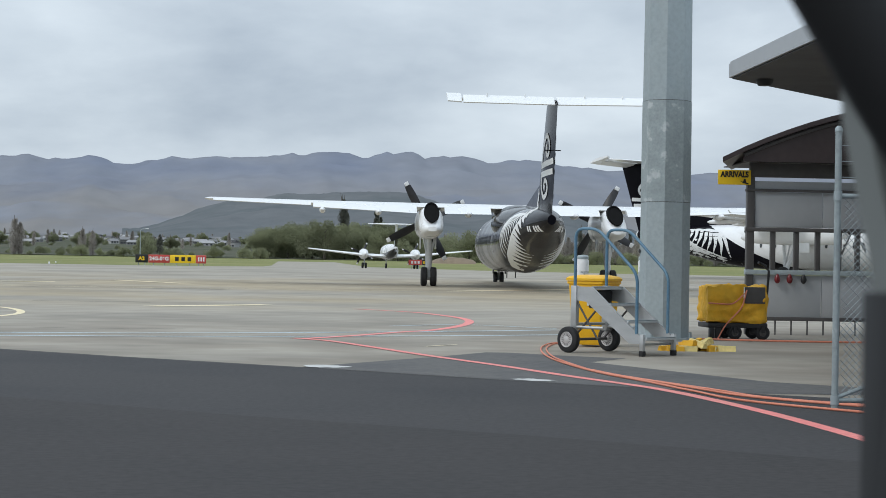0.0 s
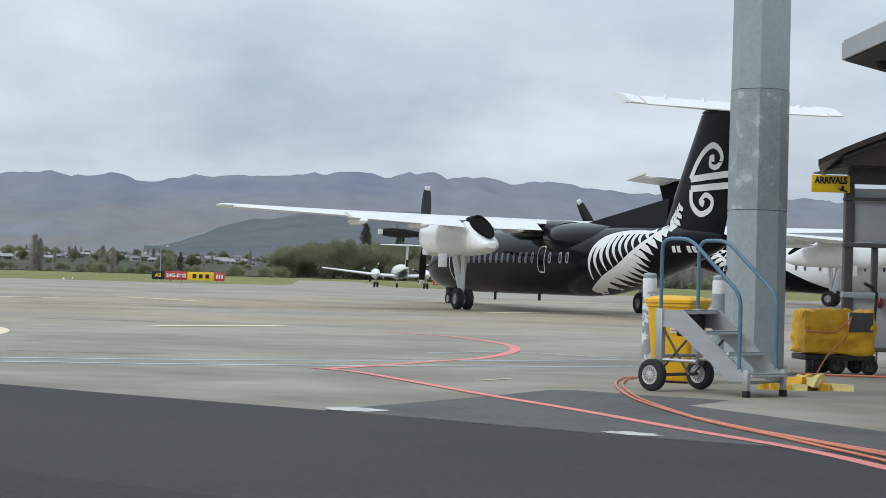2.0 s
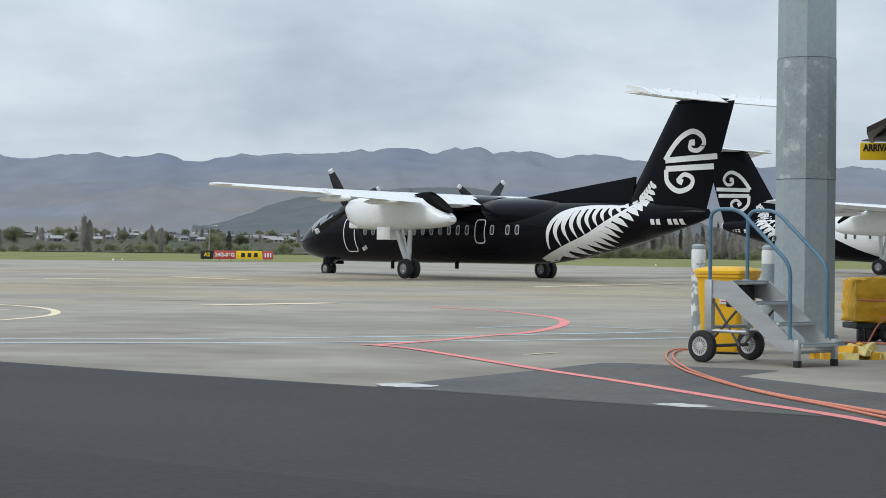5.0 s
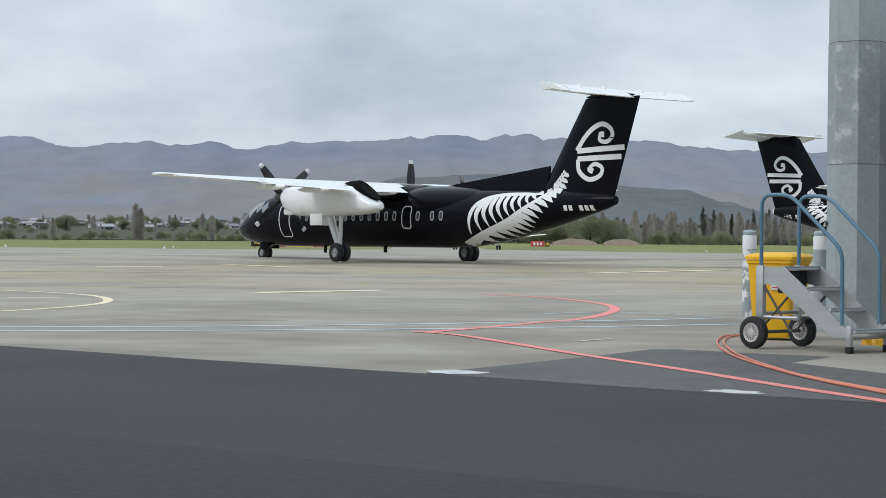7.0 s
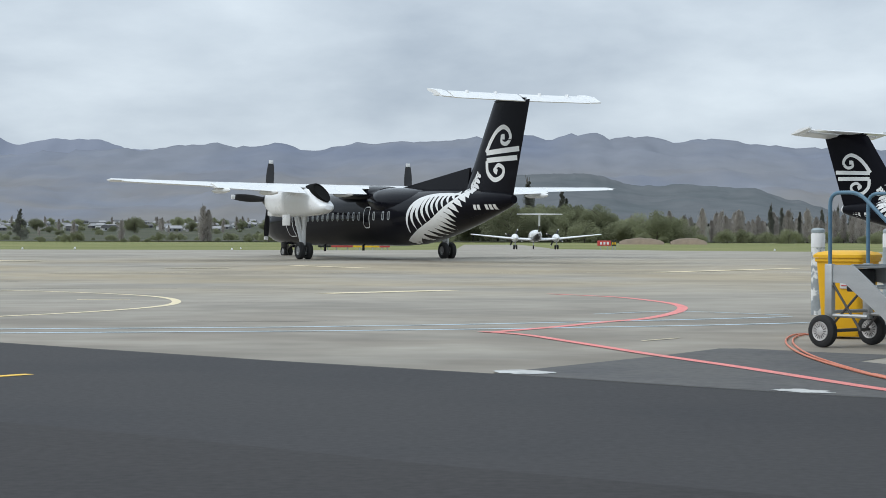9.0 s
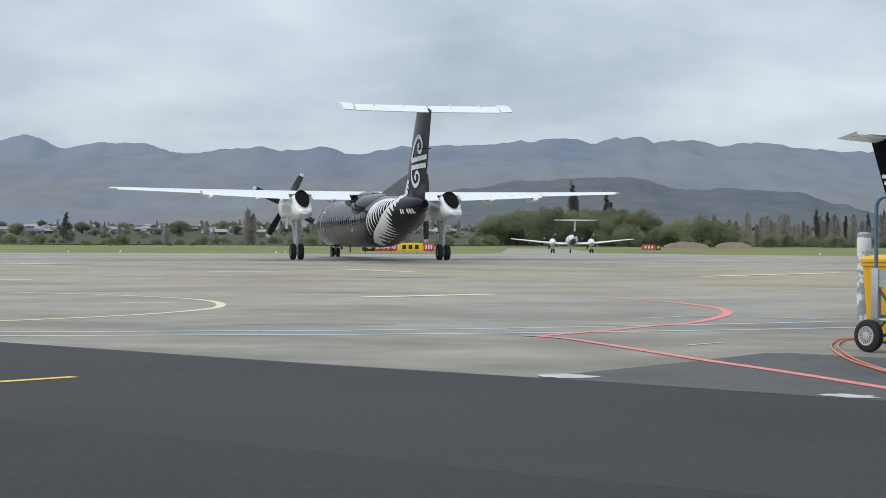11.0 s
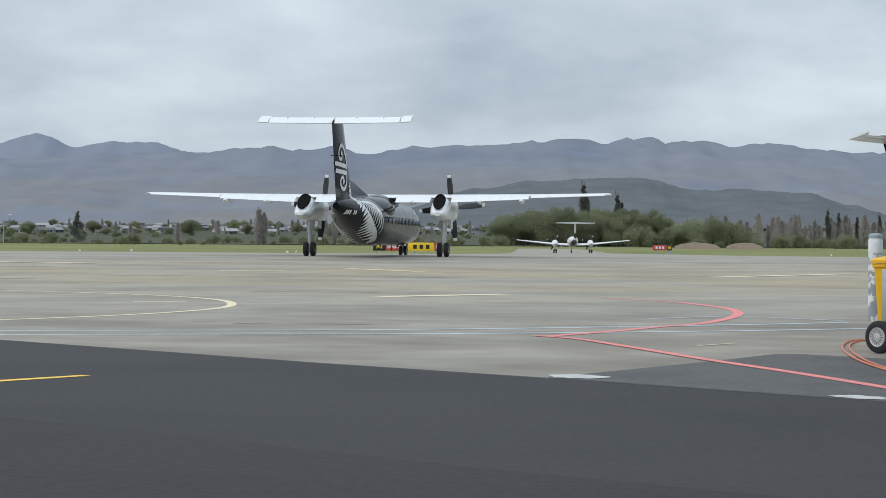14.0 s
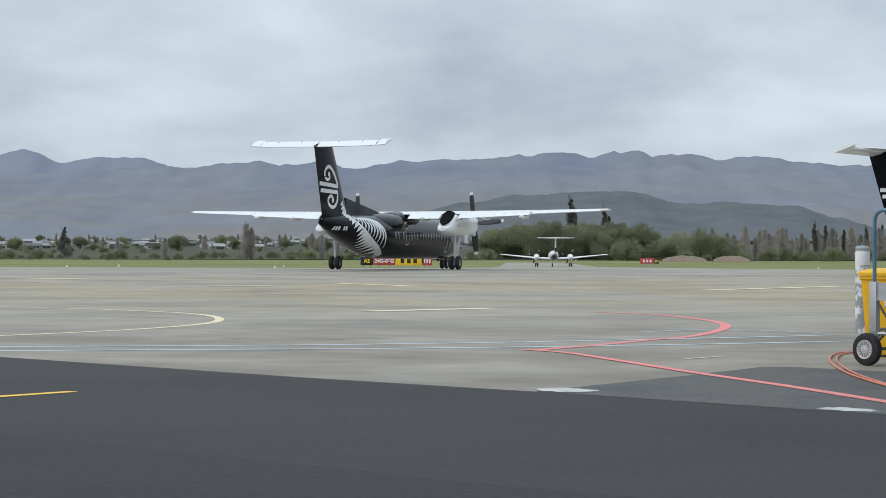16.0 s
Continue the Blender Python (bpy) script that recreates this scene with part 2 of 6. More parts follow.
# Leaf and twig colours are lightened, with distance haze painted in.
M_LEAF = material("hazed_spring_leaves", (0.265, 0.28, 0.17), 0.85, grain=0.6, vary=0.2, big=0.12, spec=0.1, dark=(0.23, 0.24, 0.15), per_piece=0.22)
M_LEAF_DARK = material("dark_conifer_leaves", (0.165, 0.17, 0.14), 0.9, grain=0.6, vary=0.4, big=0.12, spec=0.1, per_piece=0.25)
M_TWIG = material("hazed_brown_twigs", (0.42, 0.385, 0.35), 0.9, grain=0.6, vary=0.35, big=0.12, spec=0.1, dark=(0.36, 0.34, 0.29), per_piece=0.2)
for leafy in (M_LEAF, M_LEAF_DARK, M_TWIG):
    # thin leaves let part of the light through
    ln_, ll_ = leafy.node_tree.nodes, leafy.node_tree.links
    lb_ = ln_["Principled BSDF"]
    tl_, mx_ = ln_.new("ShaderNodeBsdfTranslucent"), ln_.new("ShaderNodeMixShader")
    mx_.inputs[0].default_value = 0.48
    ll_.new(lb_.inputs["Base Color"].links[0].from_socket, tl_.inputs["Color"])
    ll_.new(lb_.outputs[0], mx_.inputs[1]), ll_.new(tl_.outputs[0], mx_.inputs[2])
    ll_.new(mx_.outputs[0], ln_["Material Output"].inputs["Surface"])
# Air haze is painted into this blue-grey base colour.
M_MOUNTAIN = material("hazed_mountain", (0.225, 0.24, 0.275), 1.0, grain=0.016, vary=0.12, big=0.0034, dark=(0.175, 0.197, 0.25), spec=0.0, stretch=(1, 0.5, 1.6))
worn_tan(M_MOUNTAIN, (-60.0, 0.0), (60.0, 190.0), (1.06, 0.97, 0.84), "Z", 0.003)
# Farther peaks: the paler, bluer tone is more haze put into the colour.
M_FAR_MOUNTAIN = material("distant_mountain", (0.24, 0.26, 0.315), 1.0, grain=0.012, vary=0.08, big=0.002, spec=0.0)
# The foothill's grey-blue cast is a little haze mixed into its colour.
M_HILL = material("hazed_foothill", (0.15, 0.16, 0.168), 1.0, grain=0.03, vary=0.14, big=0.008, dark=(0.105, 0.12, 0.126), spec=0.0)
M_HOUSE = material("pale_house_wall", (0.42, 0.42, 0.42), 0.8, grain=1.0, vary=0.1, big=0.3, per_piece=0.8)
M_HOUSE_ROOF = material("house_roof", (0.2, 0.2, 0.205), 0.8, grain=1.0, vary=0.1, big=0.3, per_piece=0.85)
M_DARK_GLASS = material("house_window", (0.04, 0.045, 0.05), 0.15)
M_SEAL = material("black_rubber_seal", (0.006, 0.006, 0.007), 0.7, grain=20.0, vary=0.2, big=3.0)
M_TRIM = material("grey_green_vehicle_trim", (0.17, 0.185, 0.18), 0.6, grain=10.0, vary=0.05, big=2.0)
M_FIELD = material("muted_scrub_field", (0.085, 0.095, 0.066), 1.0, grain=0.15, vary=0.35, big=0.02, dark=(0.115, 0.105, 0.082), spec=0.05, stretch=(0.6, 1.5, 1))
M_EARTH = material("brown_earth_bank", (0.22, 0.17, 0.12), 0.95, grain=1.0, vary=0.2, big=0.2)

# ---------------------------------------------------------------- mesh tools


def part(name, bm, mat, parent=None, label="", smooth=40.0):
    me = bpy.data.meshes.new(name)
    bmesh.ops.recalc_face_normals(bm, faces=bm.faces)
    bm.to_mesh(me)
    bm.free()
    me.materials.append(mat)
    if smooth:
        me.shade_smooth()
        me.set_sharp_from_angle(angle=radians(smooth))
    ob = new(name, me)
    if parent is not None:
        ob.parent = parent
    if label:
        tagged(ob, label)
    return ob


def thing(name, label, category, m=None, group="", kind=""):
    e = new(name)
    e.empty_display_size = 0.2
    tagged(e, label, category, group, kind)
    if m is not None:
        e.matrix_basis = m
    return e


def box(bm, x0, x1, y0, y1, z0, z1, bevel=0.0, m=None):
    r = bmesh.ops.create_cube(bm, size=1.0, matrix=Matrix.LocRotScale(((x0 + x1) / 2, (y0 + y1) / 2, (z0 + z1) / 2), None, (x1 - x0, y1 - y0, z1 - z0)))
    vs = r["verts"]
    if bevel:
        es = list({e for v in vs for e in v.link_edges})
        rb = bmesh.ops.bevel(bm, geom=es, offset=bevel, segments=2, affect="EDGES", profile=0.5)
        vs = list({v for f in rb["faces"] for v in f.verts})
    if m is not None:
        bmesh.ops.transform(bm, matrix=m, verts=vs)
    return vs


def loft(bm, rings, cap=True):
    """Skins closed rings of equally many points."""
    vr = [[bm.verts.new(p) for p in ring] for ring in rings]
    n = len(vr[0])
    for a, b in zip(vr, vr[1:]):
        for i in range(n):
            j = (i + 1) % n
            bm.faces.new((a[i], a[j], b[j], b[i]))
    if cap:
        bm.faces.new(vr[0][::-1])
        bm.faces.new(vr[-1])
    return vr


def tube(bm, pts, radius, n=10, cap=True):
    """A round bar along a line of points; radius is one number or one for each point."""
    pts = [Vector(p) for p in pts]
    rad = radius if isinstance(radius, (list, tuple)) else [radius] * len(pts)
    rings = []
    ref = None
    for i, p in enumerate(pts):
        a = pts[max(i - 1, 0)]
        b = pts[min(i + 1, len(pts) - 1)]
        d = (b - a).normalized()
        if ref is None:
            ref = d.orthogonal().normalized()
        ref = (ref - d * ref.dot(d)).normalized()
        s = d.cross(ref)
        rings.append([p + (ref * math.cos(2 * math.pi * k / n) + s * math.sin(2 * math.pi * k / n)) * rad[i] for k in range(n)])
    loft(bm, rings, cap)


def lathe(bm, profile, n=24, axis="y", at=(0, 0, 0), cap=True):
    """Turns (along, radius) pairs round an axis."""
    rings = []
    for a, r in profile:
        ring = []
        for k in range(n):
            c, s = math.cos(2 * math.pi * k / n) * r, math.sin(2 * math.pi * k / n) * r
            p = (c, a, s) if axis == "y" else (a, c, s) if axis == "x" else (c, s, a)
            ring.append(Vector(p) + Vector(at))
        rings.append(ring)
    loft(bm, rings, cap)


def bend(pts, radius, steps=5):
    """Rounds the corners of a line of points."""
    pts = [Vector(p) for p in pts]
    out = [pts[0]]
    for a, b, c in zip(pts, pts[1:], pts[2:]):
        r = min(radius, (a - b).length * 0.45, (c - b).length * 0.45)
        p, q = b + (a - b).normalized() * r, b + (c - b).normalized() * r
        for k in range(steps + 1):
            t = k / steps
            out.append(p * (1 - t) ** 2 + b * 2 * t * (1 - t) + q * t * t)
    return out + [pts[-1]]


def rise(y):
    """Height of the ground along the line away from the terminal."""
    ks = ((-500, 0), (60, 0.0), (72, 0.09), (90, 0.29), (105, 0.46), (118, 0.56), (150, 0.5), (290, 0.1), (480, 0.7), (700, 1.6), (1100, 4.5), (1900, 16.0), (2600, 27.0), (5000, 30.0))
    for (a, za), (b, zb) in zip(ks, ks[1:]):
        if y <= b:
            return za + (zb - za) * max(0.0, (y - a) / (b - a))
    return ks[-1][1]


def smooth_line(ctrl, per=8):
    """A smooth curve through a few points."""
    P = [Vector(p) for p in ctrl]
    P = [2 * P[0] - P[1]] + P + [2 * P[-1] - P[-2]]
    out = []
    for i in range(1, len(P) - 2):
        for k in range(per):
            t = k / per
            a, b, c, d = P[i - 1], P[i], P[i + 1], P[i + 2]
            out.append(0.5 * (2 * b + (c - a) * t + (2 * a - 5 * b + 4 * c - d) * t * t + (3 * b - a - 3 * c + d) * t ** 3))
    return out + [P[-2]]


# ---------------------------------------------------------------- ground, paving and paint
def sheet(name, outline, z, mat, label, kind="structure", parent=None, step=0.0):
    """A flat piece of paving that follows the ground."""
    bm = bmesh.new()
    f = bm.faces.new([bm.verts.new((x, y, 0)) for x, y in outline])
    ys = [y for _, y in outline]
    for cut in (60, 72, 90, 105, 118, 150, 200, 240, 290, 350, 480, 700, 1100, 1900):
        if min(ys) < cut < max(ys):
            bmesh.ops.bisect_plane(bm, geom=bm.verts[:] + bm.edges[:] + bm.faces[:], plane_co=(0, cut, 0), plane_no=(0, 1, 0))
    for v in bm.verts:
        v.co.z = rise(v.co.y) + z
    ob = part(name, bm, mat, parent, smooth=0)
    tagged(ob, label, kind=kind)
    return ob


def stripe(name, pts, width, z, mat, label, parent=None):
    """A painted line on the ground."""
    bm = bmesh.new()
    P = [Vector((p[0], p[1], 0)) for p in pts]
    prev = None
    for i, p in enumerate(P):
        d = (P[min(i + 1, len(P) - 1)] - P[max(i - 1, 0)]).normalized()
        s = Vector((-d.y, d.x, 0)) * width / 2
        zz = Vector((0, 0, rise(p.y) + z))
        a, b = bm.verts.new(p + s + zz), bm.verts.new(p - s + zz)
        if prev:
            bm.faces.new((prev[0], a, b, prev[1]))
        prev = (a, b)
    ob = part(name, bm, mat, parent, smooth=0)
    tagged(ob, label, "" if parent else "road marking", kind="" if parent else "structure")
    return ob


def build_ground():
    bm = bmesh.new()
    xs = [-4200, -2000, -900, -400, -150, -60, -20, 0, 20, 60, 150, 400, 900, 2000, 4200]
    ys = [-400, -100, -20, 20, 60, 72, 90, 105, 118, 150, 200, 290, 400, 480, 550, 700, 900, 1100, 1500, 1900, 2600, 4800]
    g = [[bm.verts.new((x, y, rise(y) - 0.03)) for x in xs] for y in ys]
    for a, b in zip(g, g[1:]):
        for i in range(len(xs) - 1):
            bm.faces.new((a[i], a[i + 1], b[i + 1], b[i]))
    tagged(part("ground", bm, M_GRASS, smooth=0), "mown green and straw-coloured airfield grass", kind="structure")
    sheet("far_field", [(-2500, 560), (2500, 560), (2500, 2590), (-2500, 2590)], 0.15, M_FIELD, "muted olive scrub fields beyond the airfield")
    apron = [(-260, 143), (-46, 146), (-17, 147), (-10, 151), (-6, 190), (-8, 300), (-10, 430), (3, 430), (7, 300), (12.5, 200), (14, 160), (22, 134), (60, 128), (260, 122), (260, -120), (-260, -120)]
    sheet("apron", apron, 0.0, M_CONCRETE, "weathered pale grey concrete apron with stains")
    edge = [(12, -110), (-41, -110), (-40, 49), (-7.09, 22.75), (-4.49, 20.49), (-2.39, 18.66), (-0.13, 16.89), (1.26, 15.66), (2.34, 14.76), (4.29, 13.38), (12, 8.4)]
    sheet("forecourt", edge, 0.004, M_ASPHALT, "smooth dark new asphalt forecourt in front of the apron")
    lane = [(-20, 25.1), (-9, 16.55), (-3.7, 12.45), (-2.1, 11.3), (-0.4, 9.95), (1.6, 8.6), (6, 5.1), (6, -20), (-20, -20)]
    sheet("asphalt_lane", lane, 0.0065, M_ASPHALT_LANE, "slightly darker lane of asphalt paving")
    sheet("asphalt_patch", [(-0.13, 16.95), (1.52, 19.59), (2.35, 21.09), (2.64, 21.11), (3.41, 20.41), (4.12, 19.95), (3.5, 18.9), (4.92, 15.33), (6.9, 13.4), (4.35, 13.40), (2.34, 14.80), (1.26, 15.72)], 0.003, M_PATCH, "old grey asphalt patch beside the red line")


def build_markings():
    red = smooth_line([(*q, 0) for q in ((0.93, 43.0), (2.22, 40.9), (2.75, 39.0), (3.14, 36.6), (3.15, 34.3), (2.8, 31.8), (2.1, 29.2), (1.43, 27.95), (0.73, 26.4), (-0.2, 24.65))])
    stripe("red_line", [(p.x, p.y) for p in red], 0.19, 0.0055, M_RED, "faded red boundary line curving over the apron")
    red2 = [(-0.35, 24.75), (0.2, 24.0), (0.76, 22.3), (1.48, 19.95), (2.2, 17.85), (2.86, 15.7), (3.44, 13.95), (3.72, 12.4), (3.93, 10.6), (4.06, 8.4), (4.1, 6.5)]
    stripe("red_line", [(p.x, p.y) for p in smooth_line([(*q, 0) for q in red2])], 0.145, 0.0075, M_RED, "red boundary line running to the gate")
    for pts, w in (([(-40, 17.5), (-7.73, 24.79), (-1.91, 26.39), (2.32, 28.7), (4.5, 30.2)], 0.17), ([(-40, 16.2), (-7.39, 23.72), (-1.81, 25.05), (2.0, 26.6), (4.44, 27.96)], 0.17), ([(1.4, 31.0), (2.89, 32.34), (4.54, 30.9)], 0.1)):
        stripe("blue_line", [(p.x, p.y) for p in smooth_line([(*q, 0) for q in pts])], w, 0.0040, M_BLUE_LINE, "faded pale blue line across the apron")
    loop = [(-14, 23.2), (-11, 25.6), (-8.73, 28.02), (-7.8, 29.39), (-6.88, 31.38), (-6.34, 33.62), (-6.32, 35.8), (-6.93, 38.63), (-8.11, 41.0), (-10.1, 43.2), (-12.6, 45.0), (-18, 47.5), (-26, 49)]
    stripe("yellow_loop_line", [(p.x, p.y) for p in smooth_line([(*q, 0) for q in loop])], 0.18, 0.0048, M_YELLOW_LINE, "faded yellow turning loop line")
    for a, b, w in (((-4.17, 42.64), (-1.39, 45.83), 0.62), ((-9.05, 79.2), (-5.6, 75.0), 0.6), ((5.41, 69.6), (11.5, 76.4), 0.7), ((-27.1, 88.0), (-21.3, 86.1), 1.7), ((-8.62, 37.6), (-7.6, 37.85), 0.18), ((-22, 60.5), (-17, 61), 0.7), ((-13.5, 74), (-11, 74.5), 1.0), ((1.6, 22.6), (2.1, 23.3), 0.05), ((-16, 66), (14, 70), 0.16)):
        stripe("yellow_dash", [a, b], w, 0.0075, M_YELLOW_LINE, "short faded yellow dash on the concrete")
    stripe("yellow_forecourt_line", [(-6.6, 13.2), (-4.85, 15.6), (-4.2, 16.5)], 0.135, 0.0085, M_BRIGHT_YELLOW_LINE, "fresh bright yellow line on dark asphalt")
    rnd = random.Random(12)
    for cx, cy, ax, ay, wide, text in ((0.14, 17.08, 0.29, -0.16, 0.26, "worn white paint mark on the asphalt edge"), (2.33, 15.05, 0.24, -0.16, 0.16, "worn white paint mark beside the red line")):
        ring = []
        for k in range(22):
            a = 2 * math.pi * k / 22
            q = rnd.uniform(0.72, 1.08)
            ring.append((cx + q * (math.cos(a) * ax + math.sin(a) * wide * 0.45), cy + q * (math.cos(a) * ay + math.sin(a) * wide)))
        sheet("white_mark", ring, 0.0075, M_WHITE_PATCH, text)
    rnd = random.Random(4)
    for y in (28, 36.5, 47, 55, 66.5, 80, 98):
        x = -30
        while x < 26:
            ln = rnd.uniform(2, 9)
            if rnd.random() < 0.75:
                pts = [(x + ln * k / 6, y + rnd.uniform(-0.18, 0.18) + (x + ln * k / 6) * 0.05) for k in range(7)]
                stripe("slab_joint", pts, rnd.uniform(0.03, 0.11) * (y / 40), 0.0032, M_CRACK, "dark sealed joint between concrete slabs")
            x += ln + rnd.uniform(0.2, 5)


build_ground()
build_markings()


# ---------------------------------------------------------------- mountains and hills
def ridge(name, knots, dist, depth, base, mat, label, rough, seed):
    """A mountain range: crest elevations in degrees at a few bearings, eroded by noise."""
    bm = bmesh.new()
    az0, az1 = knots[0][0], knots[-1][0]
    nx, ny = 420, 34
    grid = []
    for i in range(nx + 1):
        az = az0 + (az1 - az0) * i / nx
        for (a, ea), (b, eb) in zip(knots, knots[1:]):
            if az <= b + 1e-6:
                t = (az - a) / (b - a)
                t = t * t * (3 - 2 * t)
                el = ea + (eb - ea) * t
                break
        col = []
        for j in range(ny + 1):
            u = j / ny
            d = dist - depth * (1 - u)
            a = radians(az)
            x, y = d * math.sin(a), d * math.cos(a)
            n1 = noise.fractal((x * 0.004 + seed, y * 0.004, 0), 1.0, 2.0, 5)
            n2 = noise.fractal((x * 0.018 + seed, y * 0.005, 3), 0.9, 2.1, 6)
            top = dist * math.tan(radians(el)) + 1.2
            z = base + (top - base) * (u ** 1.25)
            crag = noise.fractal((x * 0.024 + seed * 3, y * 0.004, 8), 0.8, 2.2, 5)
            z += (n1 * 0.5 + n2 * 0.16) * rough * math.sin(math.pi * u) + (n2 * 0.15 + crag * 0.2) * rough * u ** 3
            col.append(bm.verts.new((x, y, z)))
        back = radians(az)
        col.append(bm.verts.new(((dist + 200) * math.sin(back), (dist + 200) * math.cos(back), base)))
        grid.append(col)
    for a, b in zip(grid, grid[1:]):
        for j in range(ny + 1):
            bm.faces.new((a[j], b[j], b[j + 1], a[j + 1]))
    tagged(part(name, bm, mat, smooth=60), label, kind="structure")


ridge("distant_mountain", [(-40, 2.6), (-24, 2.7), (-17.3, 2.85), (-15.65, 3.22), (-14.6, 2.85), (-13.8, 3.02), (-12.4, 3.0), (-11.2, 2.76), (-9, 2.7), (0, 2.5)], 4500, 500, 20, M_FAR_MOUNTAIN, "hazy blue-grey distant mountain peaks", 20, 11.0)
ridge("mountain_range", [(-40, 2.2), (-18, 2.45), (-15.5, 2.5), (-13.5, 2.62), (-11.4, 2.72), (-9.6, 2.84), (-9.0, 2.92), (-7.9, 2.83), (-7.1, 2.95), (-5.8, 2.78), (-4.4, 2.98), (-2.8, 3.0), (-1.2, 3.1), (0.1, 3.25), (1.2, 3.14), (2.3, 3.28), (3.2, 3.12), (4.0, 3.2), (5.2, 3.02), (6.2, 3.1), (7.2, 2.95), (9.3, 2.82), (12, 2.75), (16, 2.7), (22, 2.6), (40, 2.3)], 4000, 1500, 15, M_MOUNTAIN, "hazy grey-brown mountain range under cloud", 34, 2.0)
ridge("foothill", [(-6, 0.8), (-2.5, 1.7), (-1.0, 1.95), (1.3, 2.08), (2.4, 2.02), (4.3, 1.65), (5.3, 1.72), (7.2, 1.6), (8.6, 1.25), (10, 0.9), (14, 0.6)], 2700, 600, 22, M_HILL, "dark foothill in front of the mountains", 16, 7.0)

# ---------------------------------------------------------------- airliner
STATIONS = ((12.9, 1.50, 0.06, 0.06), (12.7, 1.52, 0.30, 0.28), (12.2, 1.60, 0.62, 0.55), (11.5, 1.73, 0.92, 0.82), (10.9, 1.85, 1.08, 1.02), (10.2, 1.97, 1.22, 1.18), (9.3, 2.04, 1.31, 1.28), (8.2, 2.06, 1.345, 1.31), (-3.2, 2.06, 1.345, 1.31), (-4.8, 2.10, 1.33, 1.28), (-6.3, 2.19, 1.26, 1.19), (-8.0, 2.34, 1.10, 1.02), (-9.8, 2.51, 0.86, 0.80), (-11.4, 2.66, 0.58, 0.55), (-12.6, 2.75, 0.32, 0.33), (-13.1, 2.78, 0.16, 0.18))


def section(x):
    for a, b in zip(STATIONS, STATIONS[1:]):
        if x >= b[0]:
            t = min(max((a[0] - x) / (a[0] - b[0]), 0), 1)
            return [a[i] + (b[i] - a[i]) * t for i in (1, 2, 3)]
    return STATIONS[-1][1:]


FIN = ((3.0, -8.7, -13.05), (6.85, -11.25, -14.33))  # height, leading and trailing edge


def fin_half(x, z):
    t = (z - FIN[0][0]) / (FIN[1][0] - FIN[0][0])
    le, te = FIN[0][1] + (FIN[1][1] - FIN[0][1]) * t, FIN[0][2] + (FIN[1][2] - FIN[0][2]) * t
    u = min(max((le - x) / (le - te), 0.0), 1.0)
    return 0.30 * (1 - 0.35 * t) * 1.9 * (u ** 0.5) * (1 - u) + 0.012


def skin(x, z, side):
    """A point on the aeroplane's side, a hair above the paint."""
    zc, ry, rz = section(x)
    z = max(z, zc - rz * 0.985)
    k = (z - zc) / rz
    y = ry * math.sqrt(max(1 - k * k, 0.0)) if abs(k) < 1 else 0.0
    if z > 2.9:
        y = max(y, fin_half(x, z))
    return Vector((x, side * (y + 0.012), z))


def ribbon(bm, line, widths, side, cols=3):
    """A band of paint film laid over the side of the aeroplane, along (x, z) points."""
    n = len(line)
    rows = []
    for i, (x, z) in enumerate(line):
        a, b = line[max(i - 1, 0)], line[min(i + 1, n - 1)]
        dx, dz = b[0] - a[0], b[1] - a[1]
        ln = math.hypot(dx, dz) or 1
        px, pz = -dz / ln, dx / ln
        w = widths[i]
        rows.append([bm.verts.new(skin(x + px * w * (k / cols - 0.5), z + pz * w * (k / cols - 0.5), side)) for k in range(cols + 1)])
    for a, b in zip(rows, rows[1:]):
        for k in range(cols):
            bm.faces.new((a[k], a[k + 1], b[k + 1], b[k]))


def curve2(ctrl, per=6):
    return [(p.x, p.y) for p in smooth_line([(*c, 0) for c in ctrl], per)]


def along(line, s):
    k = s * (len(line) - 1)
    i = min(int(k), len(line) - 2)
    t = k - i
    return line[i][0] * (1 - t) + line[i + 1][0] * t, line[i][1] * (1 - t) + line[i + 1][1] * t


